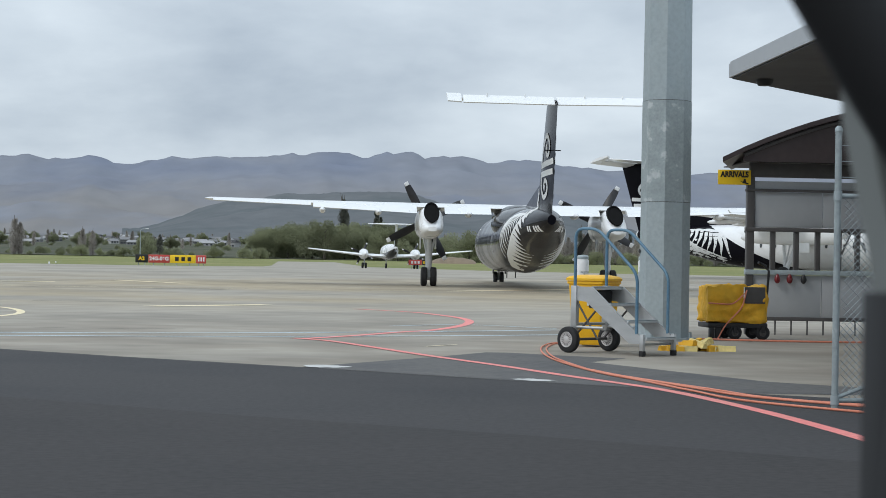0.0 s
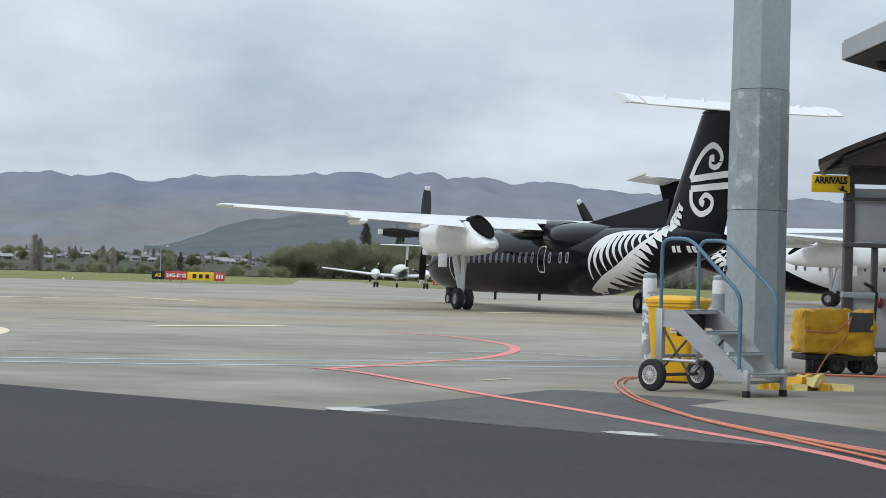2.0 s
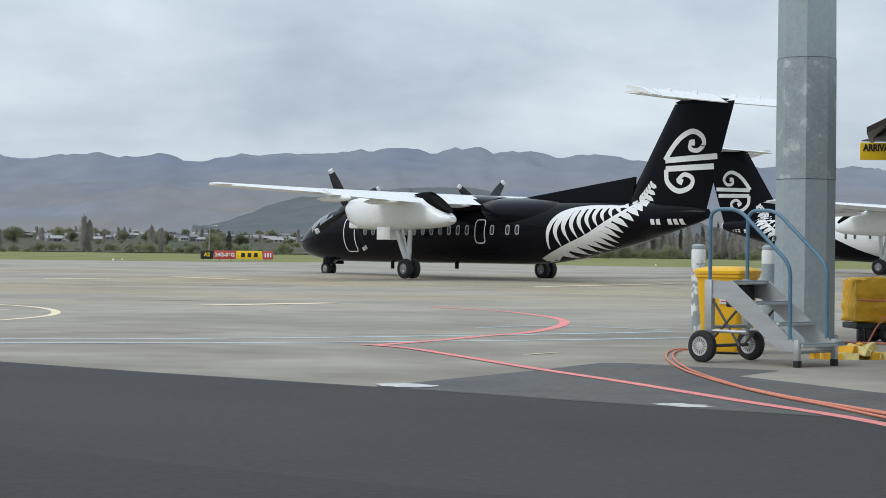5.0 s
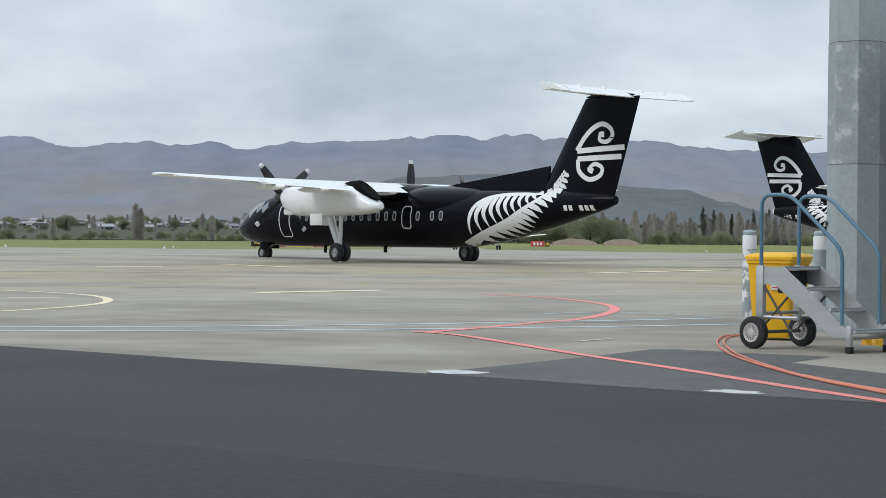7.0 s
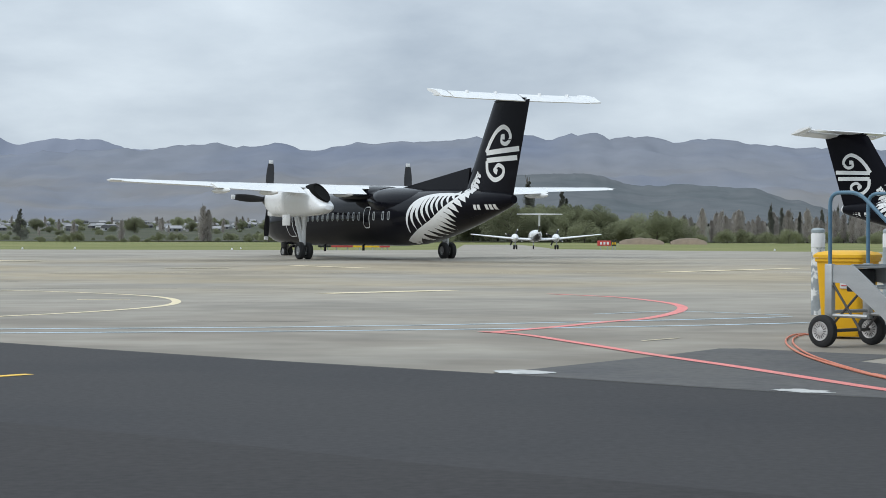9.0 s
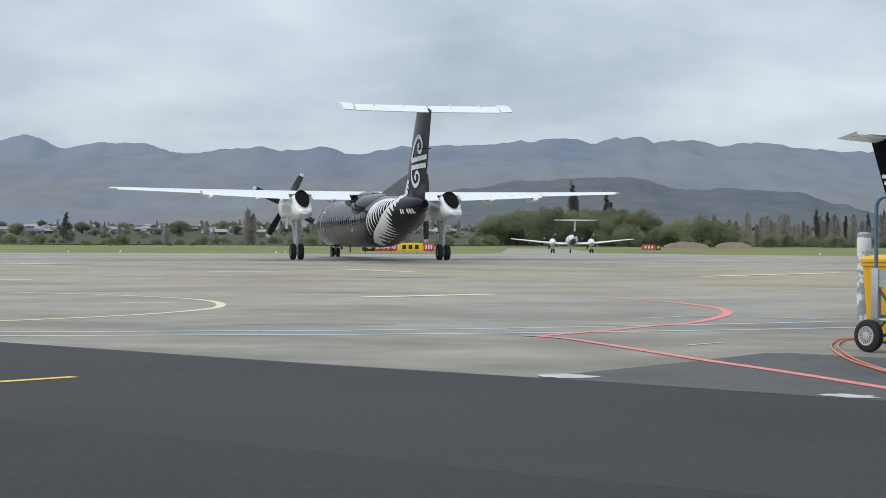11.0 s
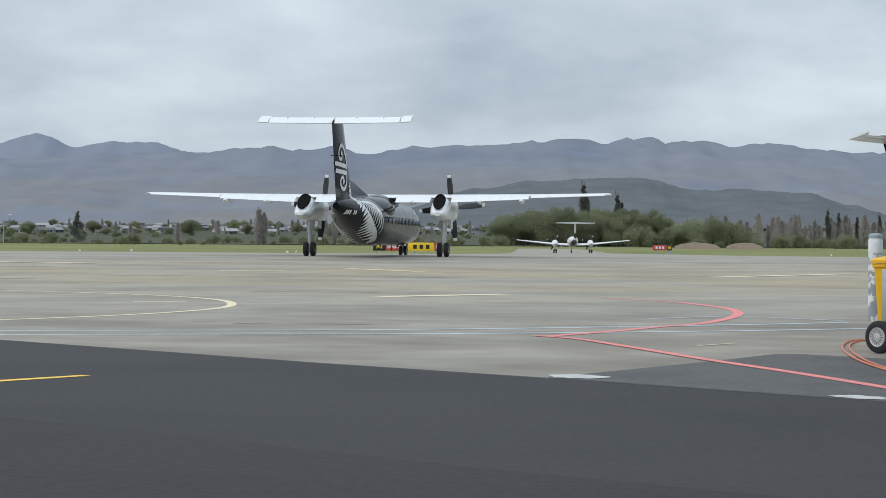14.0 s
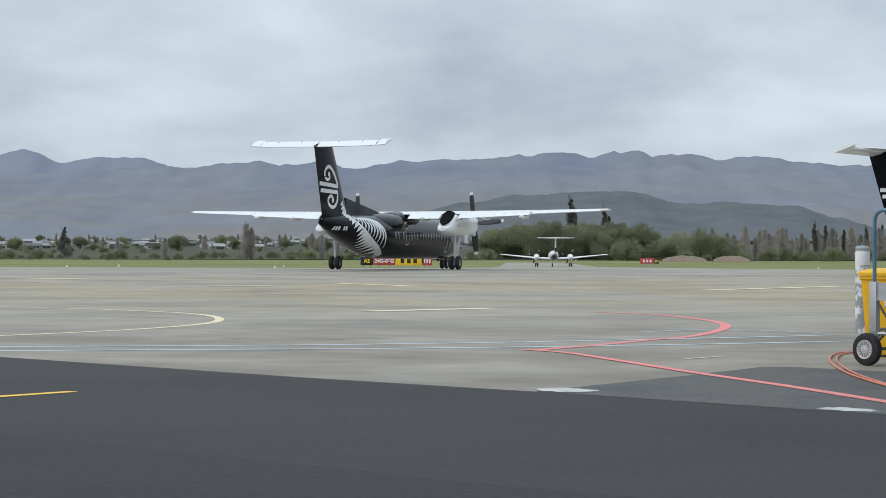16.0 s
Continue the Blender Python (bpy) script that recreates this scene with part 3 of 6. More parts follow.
def fern(bm, side):
    stem = curve2([(-4.75, 0.86), (-6.5, 1.46), (-7.7, 1.9), (-8.6, 2.38), (-9.55, 2.94), (-10.0, 3.4), (-10.45, 4.0)], 8)
    n = len(stem)
    ribbon(bm, stem, [0.24 * (1 - i / n) ** 0.8 + 0.05 for i in range(n)], side)
    upper = curve2([(-5.5, 1.38), (-5.65, 2.1), (-5.95, 2.62), (-6.5, 2.92), (-7.4, 3.06), (-8.5, 3.08), (-9.35, 3.1), (-9.95, 3.55), (-10.4, 4.1)], 8)
    edge = upper[:50]
    ribbon(bm, edge, [0.07 + 0.15 * min(i / 10, 1) - 0.14 * max(i - 10, 0) / len(edge) for i in range(len(edge))], side)
    # slim crescents that rise from the stem and broaden into the upper edge
    for i in range(11):
        s = 0.13 + 0.62 * i / 10
        b = along(stem, s)
        u = along(upper, 0.37 + 0.42 * i / 10)
        mid = ((b[0] + u[0]) / 2 + 0.30 * (1 - s), (b[1] + u[1]) / 2 + 0.06)
        ln = curve2([(b[0] * 0.9 + u[0] * 0.1, b[1] * 0.9 + u[1] * 0.1), mid, u], 6)
        w = 0.30 * (1 - s * 0.55)
        ribbon(bm, ln, [w * (0.12 + 0.88 * math.sin(math.pi * 0.62 * k / (len(ln) - 1))) for k in range(len(ln))], side)
    # small leaves towards the tip
    for i in range(6):
        s = 0.79 + 0.19 * i / 5
        b = along(stem, s)
        reach = 0.34 - 0.03 * i
        ln = curve2([b, (b[0] + reach * 0.35, b[1] + reach * 0.3), (b[0] + reach * 0.35, b[1] + reach * 0.8)], 4)
        ribbon(bm, ln, [0.14 * math.sin(math.pi * (0.2 + 0.7 * k / (len(ln) - 1))) for k in range(len(ln))], side)
    # broad leaves hanging under the stem
    for i in range(16):
        s = 0.10 + 0.87 * i / 15
        b = along(stem, s)
        reach = (1.22 * (1 - s) ** 0.7 + 0.2) * min(1.0, 0.42 + s * 1.7)
        tip = (b[0] - reach * 0.84, b[1] - reach * 0.42 + 0.04)
        mid = ((b[0] + tip[0]) / 2 - 0.05, (b[1] + tip[1]) / 2 + 0.10 * (1 - s))
        ln = curve2([b, mid, tip], 5)
        w = 0.31 * (1 - s * 0.45)
        ribbon(bm, ln, [max(w * math.sin(math.pi * (0.22 + 0.76 * k / (len(ln) - 1))), 0.015) for k in range(len(ln))], side)


def fin_emblem(bm, side):
    ribbon(bm, [(-11.08, 4.85), (-12.3, 4.9), (-13.58, 4.95)], [0.22] * 3, side)
    ribbon(bm, [(-11.1, 4.52), (-12.2, 4.545), (-13.42, 4.57)], [0.22] * 3, side)
    hook = curve2([(-11.05, 4.86), (-11.45, 5.36), (-11.9, 5.74), (-12.43, 5.93), (-12.85, 5.76), (-12.98, 5.45), (-12.7, 5.2), (-12.33, 5.26), (-12.34, 5.48), (-12.55, 5.5)], 6)
    n = len(hook)
    ribbon(bm, hook, [0.23 - 0.08 * i / n + (0.08 if i > n - 8 else 0) for i in range(n)], side)
    hook = curve2([(-11.12, 4.5), (-11.2, 4.0), (-11.72, 3.66), (-12.3, 3.8), (-12.42, 4.12), (-12.05, 4.29), (-11.76, 4.1), (-11.95, 3.98)], 6)
    n = len(hook)
    ribbon(bm, hook, [0.22 - 0.07 * i / n + (0.08 if i > n - 8 else 0) for i in range(n)], side)


def aerofoil(le, te, y, z, thick, n=8, vertical=False):
    """A closed wing section from leading to trailing edge."""
    up, lo = [], []
    c = le - te
    for i in range(n + 1):
        u = i / n
        t = thick * c * 2.6 * (math.sqrt(u) * (1 - u) + 0.012)
        x = le - u * c
        up.append((x, y, z + t * 0.62))
        lo.append((x, y, z - t * 0.38))
    pts = up + lo[::-1]
    if vertical:
        pts = [(x, (zz - z) * 1.0, y) for x, _, zz in pts]
    return [Vector(p) for p in pts]


def wheel_meshes(r, w, n=28):
    bm = bmesh.new()
    lathe(bm, [(-w * 0.42, r * 0.52), (-w * 0.5, r * 0.62), (-w * 0.5, r * 0.84), (-w * 0.36, r * 0.97), (-w * 0.12, r), (w * 0.12, r), (w * 0.36, r * 0.97), (w * 0.5, r * 0.84), (w * 0.5, r * 0.62), (w * 0.42, r * 0.52)], n, cap=False)
    hub = bmesh.new()
    lathe(hub, [(-w * 0.46, r * 0.1), (-w * 0.36, r * 0.2), (-w * 0.30, r * 0.46), (-w * 0.43, r * 0.54), (w * 0.43, r * 0.54), (w * 0.30, r * 0.46), (w * 0.36, r * 0.2), (w * 0.46, r * 0.1)], n)
    return bm, hub


def blade_mesh(length, chord, twist=35):
    bm = bmesh.new()
    rings = []
    for i in range(9):
        u = i / 8
        c = chord * (0.45 + 0.75 * math.sin(math.pi * min(0.15 + u * 0.75, 1))) * (1 if u < 0.95 else 0.7)
        a = radians(twist * (1.3 - u))
        t = 0.05 * (1.1 - u)
        ring = []
        for k in range(8):
            q = 2 * math.pi * k / 8
            p, d = math.cos(q) * c / 2, math.sin(q) * t
            ring.append(Vector((p * math.sin(a) + d * math.cos(a), p * math.cos(a) - d * math.sin(a), 0.2 + u * (length - 0.2))))
        rings.append(ring)
    loft(bm, rings)
    return bm


def shifted(bm, m):
    bmesh.ops.transform(bm, matrix=m, verts=bm.verts[:])
    return bm


def propeller(parent, at, length, blades=4, chord=0.34, start=0.0, mat=None):
    bm = bmesh.new()
    lathe(bm, [(-0.25, 0.30), (0.0, 0.31), (0.25, 0.26), (0.5, 0.15), (0.66, 0.03)], 20, axis="x")
    hub = part("propeller", bm, mat or M_BLADE, parent, "dark pointed spinner with four black blades")
    hub.matrix_basis = Matrix.Translation(at) @ pose(0, 0, 0, start)
    for k in range(blades):
        turn = pose(0, 0, 0, 360 / blades * k)
        part("blade", shifted(blade_mesh(length, chord), turn), M_BLADE, hub)
        tip = bmesh.new()
        box(tip, -0.05, 0.05, -chord * 0.3, chord * 0.3, length - 0.16, length + 0.015, 0.01)
        part("blade_tip", shifted(tip, turn), M_WHITE_INK, hub)
    return hub


SQUAT = 0.09


def airliner(label, m, white_front=False):
    ob = thing("airliner", label, "aeroplane", m)
    props = []
    bm = bmesh.new()
    xs = [s[0] for s in STATIONS]
    fine = sorted(set(xs + [x * 1.0 for x in range(-13, 13)]), reverse=True)
    rings = []
    for x in fine:
        zc, ry, rz = section(x)
        rings.append([Vector((x, ry * math.cos(2 * math.pi * k / 40), zc + rz * math.sin(2 * math.pi * k / 40))) for k in range(40)])
    loft(bm, rings)
    body = part("fuselage", bm, M_WHITE_PAINT if white_front else M_BLACK_PAINT, ob, smooth=60)
    if white_front:
        # black sweep under the tail
        bm = bmesh.new()
        rows = []
        for i in range(27):
            x = -0.8 - 12.2 * i / 26
            zc, ry, rz = section(x)
            t = i / 26
            top = -0.98 + 2.2 * min(t / 0.6, 1) ** 1.3
            a1 = math.pi - math.asin(min(max(top, -0.99), 0.995))
            a0 = 2 * math.pi + math.asin(min(max(top, -0.99), 0.995))
            rows.append([bm.verts.new((x, (ry + 0.012) * math.cos(a1 + (a0 - a1) * k / 20), zc + (rz + 0.012) * math.sin(a1 + (a0 - a1) * k / 20))) for k in range(21)])
        for a, b in zip(rows, rows[1:]):
            for k in range(20):
                bm.faces.new((a[k], a[k + 1], b[k + 1], b[k]))
        part("tail_paint", bm, M_BLACK_PAINT, ob, "black sweep under the tail", smooth=60)
    # wing fairing on the back, and the shoulder fairing behind it with its slanted front edge
    bm = bmesh.new()
    rings = []
    for x, hw, hh in ((3.3, 0.3, 0.08), (2.6, 0.85, 0.32), (1.6, 1.1, 0.48), (0, 1.16, 0.5), (-0.8, 1.08, 0.46), (-1.6, 0.9, 0.38)):
        rings.append([Vector((x, hw * math.cos(2 * math.pi * k / 24), 3.2 + hh * math.sin(2 * math.pi * k / 24))) for k in range(24)])
    loft(bm, rings)
    rings = []
    for x, hw, hh in ((-0.75, 1.1, 0.68), (-0.8, 1.32, 0.77), (-0.9, 1.39, 0.80), (-1.9, 1.39, 0.80), (-3.2, 1.22, 0.77), (-4.5, 1.03, 0.70), (-6.2, 0.72, 0.5)):
        ring = []
        for k in range(32):
            z = 2.75 + hh * math.sin(2 * math.pi * k / 32)
            ring.append(Vector((x - max(0.0, 3.6 - z) * 1.15, hw * math.cos(2 * math.pi * k / 32), z)))
        rings.append(ring)
    loft(bm, rings)
    part("wing_fairing", bm, M_BLACK_PAINT if not white_front else M_WHITE_PAINT, ob, smooth=60)
    # fin with dorsal fillet, rudder
    bm = bmesh.new()
    rings = []
    for z in (2.9, 3.6, 4.6, 5.6, 6.5, 7.02):
        t = (z - FIN[0][0]) / (FIN[1][0] - FIN[0][0])
        le, te = FIN[0][1] + (FIN[1][1] - FIN[0][1]) * t, FIN[0][2] + (FIN[1][2] - FIN[0][2]) * t
        ring_u = []
        for i in range(13):
            u = i / 12
            ring_u.append((le - u * (le - te), 0.30 * (1 - 0.35 * t) * 1.9 * math.sqrt(u) * (1 - u) + 0.004, z))
        rings.append([Vector(p) for p in ring_u] + [Vector((p[0], -p[1], p[2])) for p in ring_u[::-1]])
    loft(bm, rings)
    part("fin", bm, M_BLACK_PAINT, ob, smooth=50)
    bm = bmesh.new()
    loft(bm, [[Vector(p) for p in ((-2.9, 0.03, 3.3), (-9.2, 0.10, 3.3), (-9.2, -0.10, 3.3), (-2.9, -0.03, 3.3))], [Vector(p) for p in ((-2.5, 0.01, 3.5), (-9.3, 0.05, 4.27), (-9.3, -0.05, 4.27), (-2.5, -0.01, 3.5))]])
    part("dorsal_fin", bm, M_BLACK_PAINT, ob)
    # tailplane and elevators
    for side in (1, -1):
        bm = bmesh.new()
        loft(bm, [aerofoil(-11.65, -13.36, 0, 7.19, 0.09), aerofoil(-11.95, -13.26, side * 3.4, 7.22, 0.08)])
        part("tailplane", bm, M_WHITE_PAINT, ob)
        bm = bmesh.new()
        for_y = ((0.05, 13.38, 14.12, 7.22, 0.27), (3.38, 13.28, 13.9, 7.25, 0.25))
        loft(bm, [[Vector((-a, side * y, z + 0.07)), Vector((-a - 0.25, side * y, z - 0.03)), Vector((-b, side * y, z - dr)), Vector((-b + 0.04, side * y, z - dr - 0.03)), Vector((-a - 0.1, side * y, z - 0.17)), Vector((-a, side * y, z - 0.12))] for y, a, b, z, dr in for_y])
        part("elevator", bm, M_WHITE_PAINT, ob)
        bm = bmesh.new()
        loft(bm, [[Vector((-a, side * y, z + 0.20)), Vector((-13.3, side * y, z + 0.07)), Vector((-13.88, side * y, z - 0.20)), Vector((-13.84, side * y, z - 0.24)), Vector((-13.25, side * y, z - 0.10)), Vector((-a, side * y, z + 0.10))] for y, a, z in ((3.44, 12.75, 7.22), (3.96, 12.55, 7.25))])
        part("elevator_horn", bm, M_WHITE_PAINT, ob)
        for y in (1.1, 2.5):
            bm = bmesh.new()
            box(bm, -13.5, -13.25, side * y - 0.02, side * y + 0.02, 7.22, 7.37, 0.01)
            part("hinge_bracket", bm, M_WHITE_PAINT, ob)
    bm = bmesh.new()
    lathe(bm, [(-14.1, 0.02), (-13.6, 0.07), (-12.6, 0.12), (-11.7, 0.1), (-11.4, 0.02)], 14, axis="x", at=(0, 0, 7.08))
    part("tail_bullet", bm, M_BLACK_PAINT, ob, "black fairing on the fin top")
    # wings
    for side in (1, -1):
        bm = bmesh.new()
        loft(bm, [aerofoil(1.55, -0.75, side * 0.2, 3.50, 0.15, 10), aerofoil(1.5, -0.75, side * 4.4, 3.52, 0.15, 10), aerofoil(1.15, -0.6, side * 9.0, 3.62, 0.13, 10), aerofoil(0.72, -0.62, side * 13.5, 3.73, 0.11, 10), aerofoil(0.4, -0.55, side * 13.68, 3.74, 0.06, 10)])
        part("wing", bm, M_WHITE_PAINT, ob)
        for a, b in ((1.35, 3.35), (4.55, 9.0)):
            za, zb = 3.46 + max(0, a - 4.4) * 0.022, 3.46 + max(0, b - 4.4) * 0.022
            bm = bmesh.new()
            dip = -0.24
            ra, rb = [], []
            for rr, y, z, te in ((ra, a, za, -1.62), (rb, b, zb, -1.62 + 0.12 * (b > 5))):
                rr += [Vector((-0.70, side * y, z + 0.10)), Vector((-1.05, side * y, z + 0.03)), Vector((te, side * y, z + (dip if y < 5 else dip * 0.55))), Vector((-1.1, side * y, z - 0.16)), Vector((-0.70, side * y, z - 0.08))]
            loft(bm, [ra, rb])
            part("flap", bm, M_WHITE_PAINT, ob)
        bm = bmesh.new()
        loft(bm, [[Vector(p) for p in ((-0.62, side * 9.1, 3.66), (-1.28, side * 9.1, 3.50), (-0.62, side * 9.1, 3.54))], [Vector(p) for p in ((-0.63, side * 13.3, 3.75), (-1.0, side * 13.3, 3.66), (-0.63, side * 13.3, 3.66))]])
        part("aileron", bm, M_WHITE_PAINT, ob)
        for y in (2.3, 6.2, 8.6):
            bm = bmesh.new()
            lathe(bm, [(-2.05, 0.02), (-1.9, 0.09), (-1.3, 0.14), (-0.3, 0.12), (0.2, 0.02)], 12, axis="x", at=(0, side * y, 3.22 + max(0, y - 4.4) * 0.02))
            part("flap_fairing", bm, M_WHITE_PAINT, ob)
        # nacelle
        nac = bmesh.new()
        rings = []
        for x, w, h0, h1 in ((4.05, 0.30, 2.72, 3.3), (3.75, 0.44, 2.42, 3.46), (3.0, 0.54, 2.16, 3.56), (1.6, 0.57, 2.13, 3.62), (0, 0.56, 2.14, 3.60), (-1.2, 0.54, 2.17, 3.5), (-1.8, 0.52, 2.20, 3.18), (-2.3, 0.46, 2.26, 2.92), (-2.6, 0.37, 2.34, 2.76), (-2.8, 0.2, 2.44, 2.64)):
            ring = []
            for k in range(24):
                a = 2 * math.pi * k / 24
                ring.append(Vector((x, side * 3.94 + w * math.copysign(abs(math.cos(a)) ** 0.8, math.cos(a)), (h0 + h1) / 2 + (h1 - h0) / 2 * math.copysign(abs(math.sin(a)) ** 0.85, math.sin(a)))))
            rings.append(ring)
        loft(nac, rings)
        nacelle = part("nacelle", nac, M_WHITE_PAINT, ob, "white engine nacelle", smooth=50)
        # A black disc closes the opening; the hollow's shade is in its colour.
        bm = bmesh.new()
        loft(bm, [[Vector((x + tilt * math.sin(2 * math.pi * k / 20), side * 3.94 + r * math.cos(2 * math.pi * k / 20), z + r * 1.36 * math.sin(2 * math.pi * k / 20))) for k in range(20)] for x, r, z, tilt in ((-0.2, 0.24, 3.26, 0.1), (-1.2, 0.31, 3.27, 0.4), (-2.0, 0.335, 3.26, 0.64), (-2.07, 0.30, 3.25, 0.64), (-2.02, 0.285, 3.26, 0.64))])
        part("exhaust", bm, M_EXHAUST, nacelle, "black exhaust, dark hollow given by its colour")
        bm = bmesh.new()
        box(bm, 3.2, 3.9, side * 3.94 - 0.24, side * 3.94 + 0.24, 2.2, 2.5, 0.08)
        part("air_intake", bm, M_WHITE_PAINT, nacelle)
        props.append(propeller(ob, (4.25, side * 3.94, 3.02), 1.98, start=20 if side > 0 else 50))
        # main gear
        bm = bmesh.new()
        tube(bm, [(0.95, side * 3.94, 2.5), (0.12, side * 3.94, 0.85), (0.0, side * 3.94, 0.42)], [0.17, 0.14, 0.09], 12)
        tube(bm, [(-0.1, side * 3.94, 2.5), (0.02, side * 3.94, 0.8)], 0.10, 8)
        tube(bm, [(0.2, side * 3.66, 2.4), (0.05, side * 3.9, 1.2)], 0.045, 8)
        tube(bm, [(0.2, side * 4.22, 2.4), (0.05, side * 3.98, 1.2)], 0.045, 8)
        tube(bm, [(0, side * 3.94 - 0.32, 0.42), (0, side * 3.94 + 0.32, 0.42)], 0.06, 10)
        leg = part("landing_gear", bm, M_STRUT, ob, "white main landing gear leg")
        for yy in (3.94 - 0.205, 3.94 + 0.205):
            t, hb = wheel_meshes(0.42, 0.27)
            w = part("wheel", t, M_RUBBER, leg, "black tyre")
            w.matrix_basis = Matrix.Translation((0, side * yy, 0.42))
            part("hub", hb, M_HUB, w)
        for yy in (-0.34, 0.34):
            bm = bmesh.new()
            box(bm, 0.85, 1.75, side * 3.94 + yy - 0.02, side * 3.94 + yy + 0.02, 1.72, 2.36, 0.015)
            part("gear_door", bm, M_WHITE_PAINT, ob)
        # side marks
        bm = bmesh.new()
        fern(bm, side)
        part("fern_mark", bm, M_DECAL, ob, "white fern leaf painted on the rear fuselage", smooth=0)
        bm = bmesh.new()
        fin_emblem(bm, side)
        part("fin_emblem", bm, M_DECAL, ob, "white spiral emblem on the black fin", smooth=0)
        for k in range(6):
            if k != 2:
                bm = bmesh.new()
                x = -10.85 - 0.25 * k
                ribbon(bm, [(x, 2.36), (x, 2.47), (x, 2.58)], [0.17] * 3, side, 2)
                part("registration_bar", bm, M_WHITE_INK, ob)
        if white_front:
            for k in range(9):
                bm = bmesh.new()
                x = 8.2 - 0.55 * k
                ribbon(bm, [(x, 2.88), (x, 3.0), (x, 3.1)], [0.34] * 3, side, 2)
                part("lettering_bar", bm, M_GREY_UNDER, ob)
        # cabin windows
        for x in [6.35 - 0.587 * k for k in range(13)] + [-2.3, -3.26, -3.84]:
            bm = bmesh.new()
            ribbon(bm, [(x, 1.96), (x, 2.02), (x, 2.17), (x, 2.32), (x, 2.38)], [0.13, 0.24, 0.27, 0.24, 0.13], side, 3)
            w = part("cabin_window", bm, M_WHITE_INK if white_front else M_TRIM if x > 0.6 else M_GREY_UNDER, ob, smooth=0)
            bm = bmesh.new()
            ribbon(bm, [(x, 2.01), (x, 2.06), (x, 2.17), (x, 2.28), (x, 2.33)], [0.08, 0.15, 0.165, 0.15, 0.08], side, 3)
            for v in bm.verts:
                v.co.y += side * 0.006
            part("pane", bm, M_GLASS_DARK, w, smooth=0)
        # doors drawn by a raised rim
        for x0, x1, z0, z1 in ((7.15, 7.95, 1.22, 2.72), (-1.82, -1.22, 1.62, 2.6)):
            bm = bmesh.new()
            rim = curve2([(x0, z0 + 0.1), (x0, (z0 + z1) / 2), (x0, z1 - 0.12), (x0 + 0.12, z1), ((x0 + x1) / 2, z1), (x1 - 0.12, z1), (x1, z1 - 0.12), (x1, (z0 + z1) / 2), (x1, z0 + 0.12), (x1 - 0.12, z0), ((x0 + x1) / 2, z0), (x0 + 0.12, z0), (x0, z0 + 0.1)], 3)
            ribbon(bm, rim, [0.055] * len(rim), side, 1)
            part("door", bm, M_DECAL, ob, "cabin door outlined in white", smooth=0)
        # cockpit windows
        for pts, w in ((((10.95, 2.32), (10.25, 2.95)), 0.62), (((10.15, 2.55), (9.75, 2.85)), 0.5), (((9.55, 2.5), (9.2, 2.8)), 0.4)):
            bm = bmesh.new()
            a, b = pts
            ribbon(bm, [(a[0] + (b[0] - a[0]) * k / 4, a[1] + (b[1] - a[1]) * k / 4) for k in range(5)], [w] * 5, side, 4)
            part("cockpit_window", bm, M_SCREEN, ob, smooth=0)
    # nose gear
    bm = bmesh.new()
    tube(bm, [(10.6, 0, 1.2), (10.87, 0, 0.32)], [0.07, 0.06], 12)
    tube(bm, [(9.7, 0, 1.0), (10.8, 0, 0.55)], 0.035, 8)
    tube(bm, [(10.87, -0.2, 0.32), (10.87, 0.2, 0.32)], 0.04, 8)
    leg = part("nose_gear", bm, M_STRUT, ob, "nose landing gear leg")
    for yy in (-0.16, 0.16):
        t, hb = wheel_meshes(0.32, 0.18)
        w = part("nose_wheel", t, M_RUBBER, leg, "black tyre")
        w.matrix_basis = Matrix.Translation((10.87, yy, 0.32))
        part("hub", hb, M_HUB, w)
    for yy in (-0.3, 0.3):
        bm = bmesh.new()
        box(bm, 10.1, 10.9, yy - 0.015, yy + 0.015, 0.62, 1.0, 0.01)
        part("nose_gear_door", bm, M_BLACK_PAINT if not white_front else M_WHITE_PAINT, ob)
    # small aerials
    for x, z0, z1 in ((6.0, 0.45, 0.80), (1.5, 0.5, 0.80), (-12.6, 5.35, 5.4)):
        bm = bmesh.new()
        if z1 < 1:
            box(bm, x - 0.12, x + 0.12, -0.015, 0.015, z0, z1, 0.01)
        else:
            tube(bm, [(x - 0.4, -0.30, z0), (x - 0.4, 0.30, z0)], 0.02, 6)
        part("aerial", bm, M_BLACK_PAINT, ob)
    # the body sits low over its wheels
    for piece in ob.children:
        piece.matrix_basis = Matrix.Translation((0, 0, -SQUAT)) @ piece.matrix_basis
        for w in piece.children:
            if "wheel" in w.name:
                w.matrix_basis = Matrix.Translation((0, 0, SQUAT)) @ w.matrix_basis
    return ob, props


def ground_pose(x, y, heading):
    return pose(x, y, rise(y), 0, 0, heading)


jet, jet_props = airliner("black turboprop airliner with white fern and white wings", ground_pose(*AIRLINER_ROWS[0][1:]))
parked, _ = airliner("parked white and black turboprop airliner with fern tail", pose(28.65, 101.9, rise(101.9), 0, 0, -46), True)


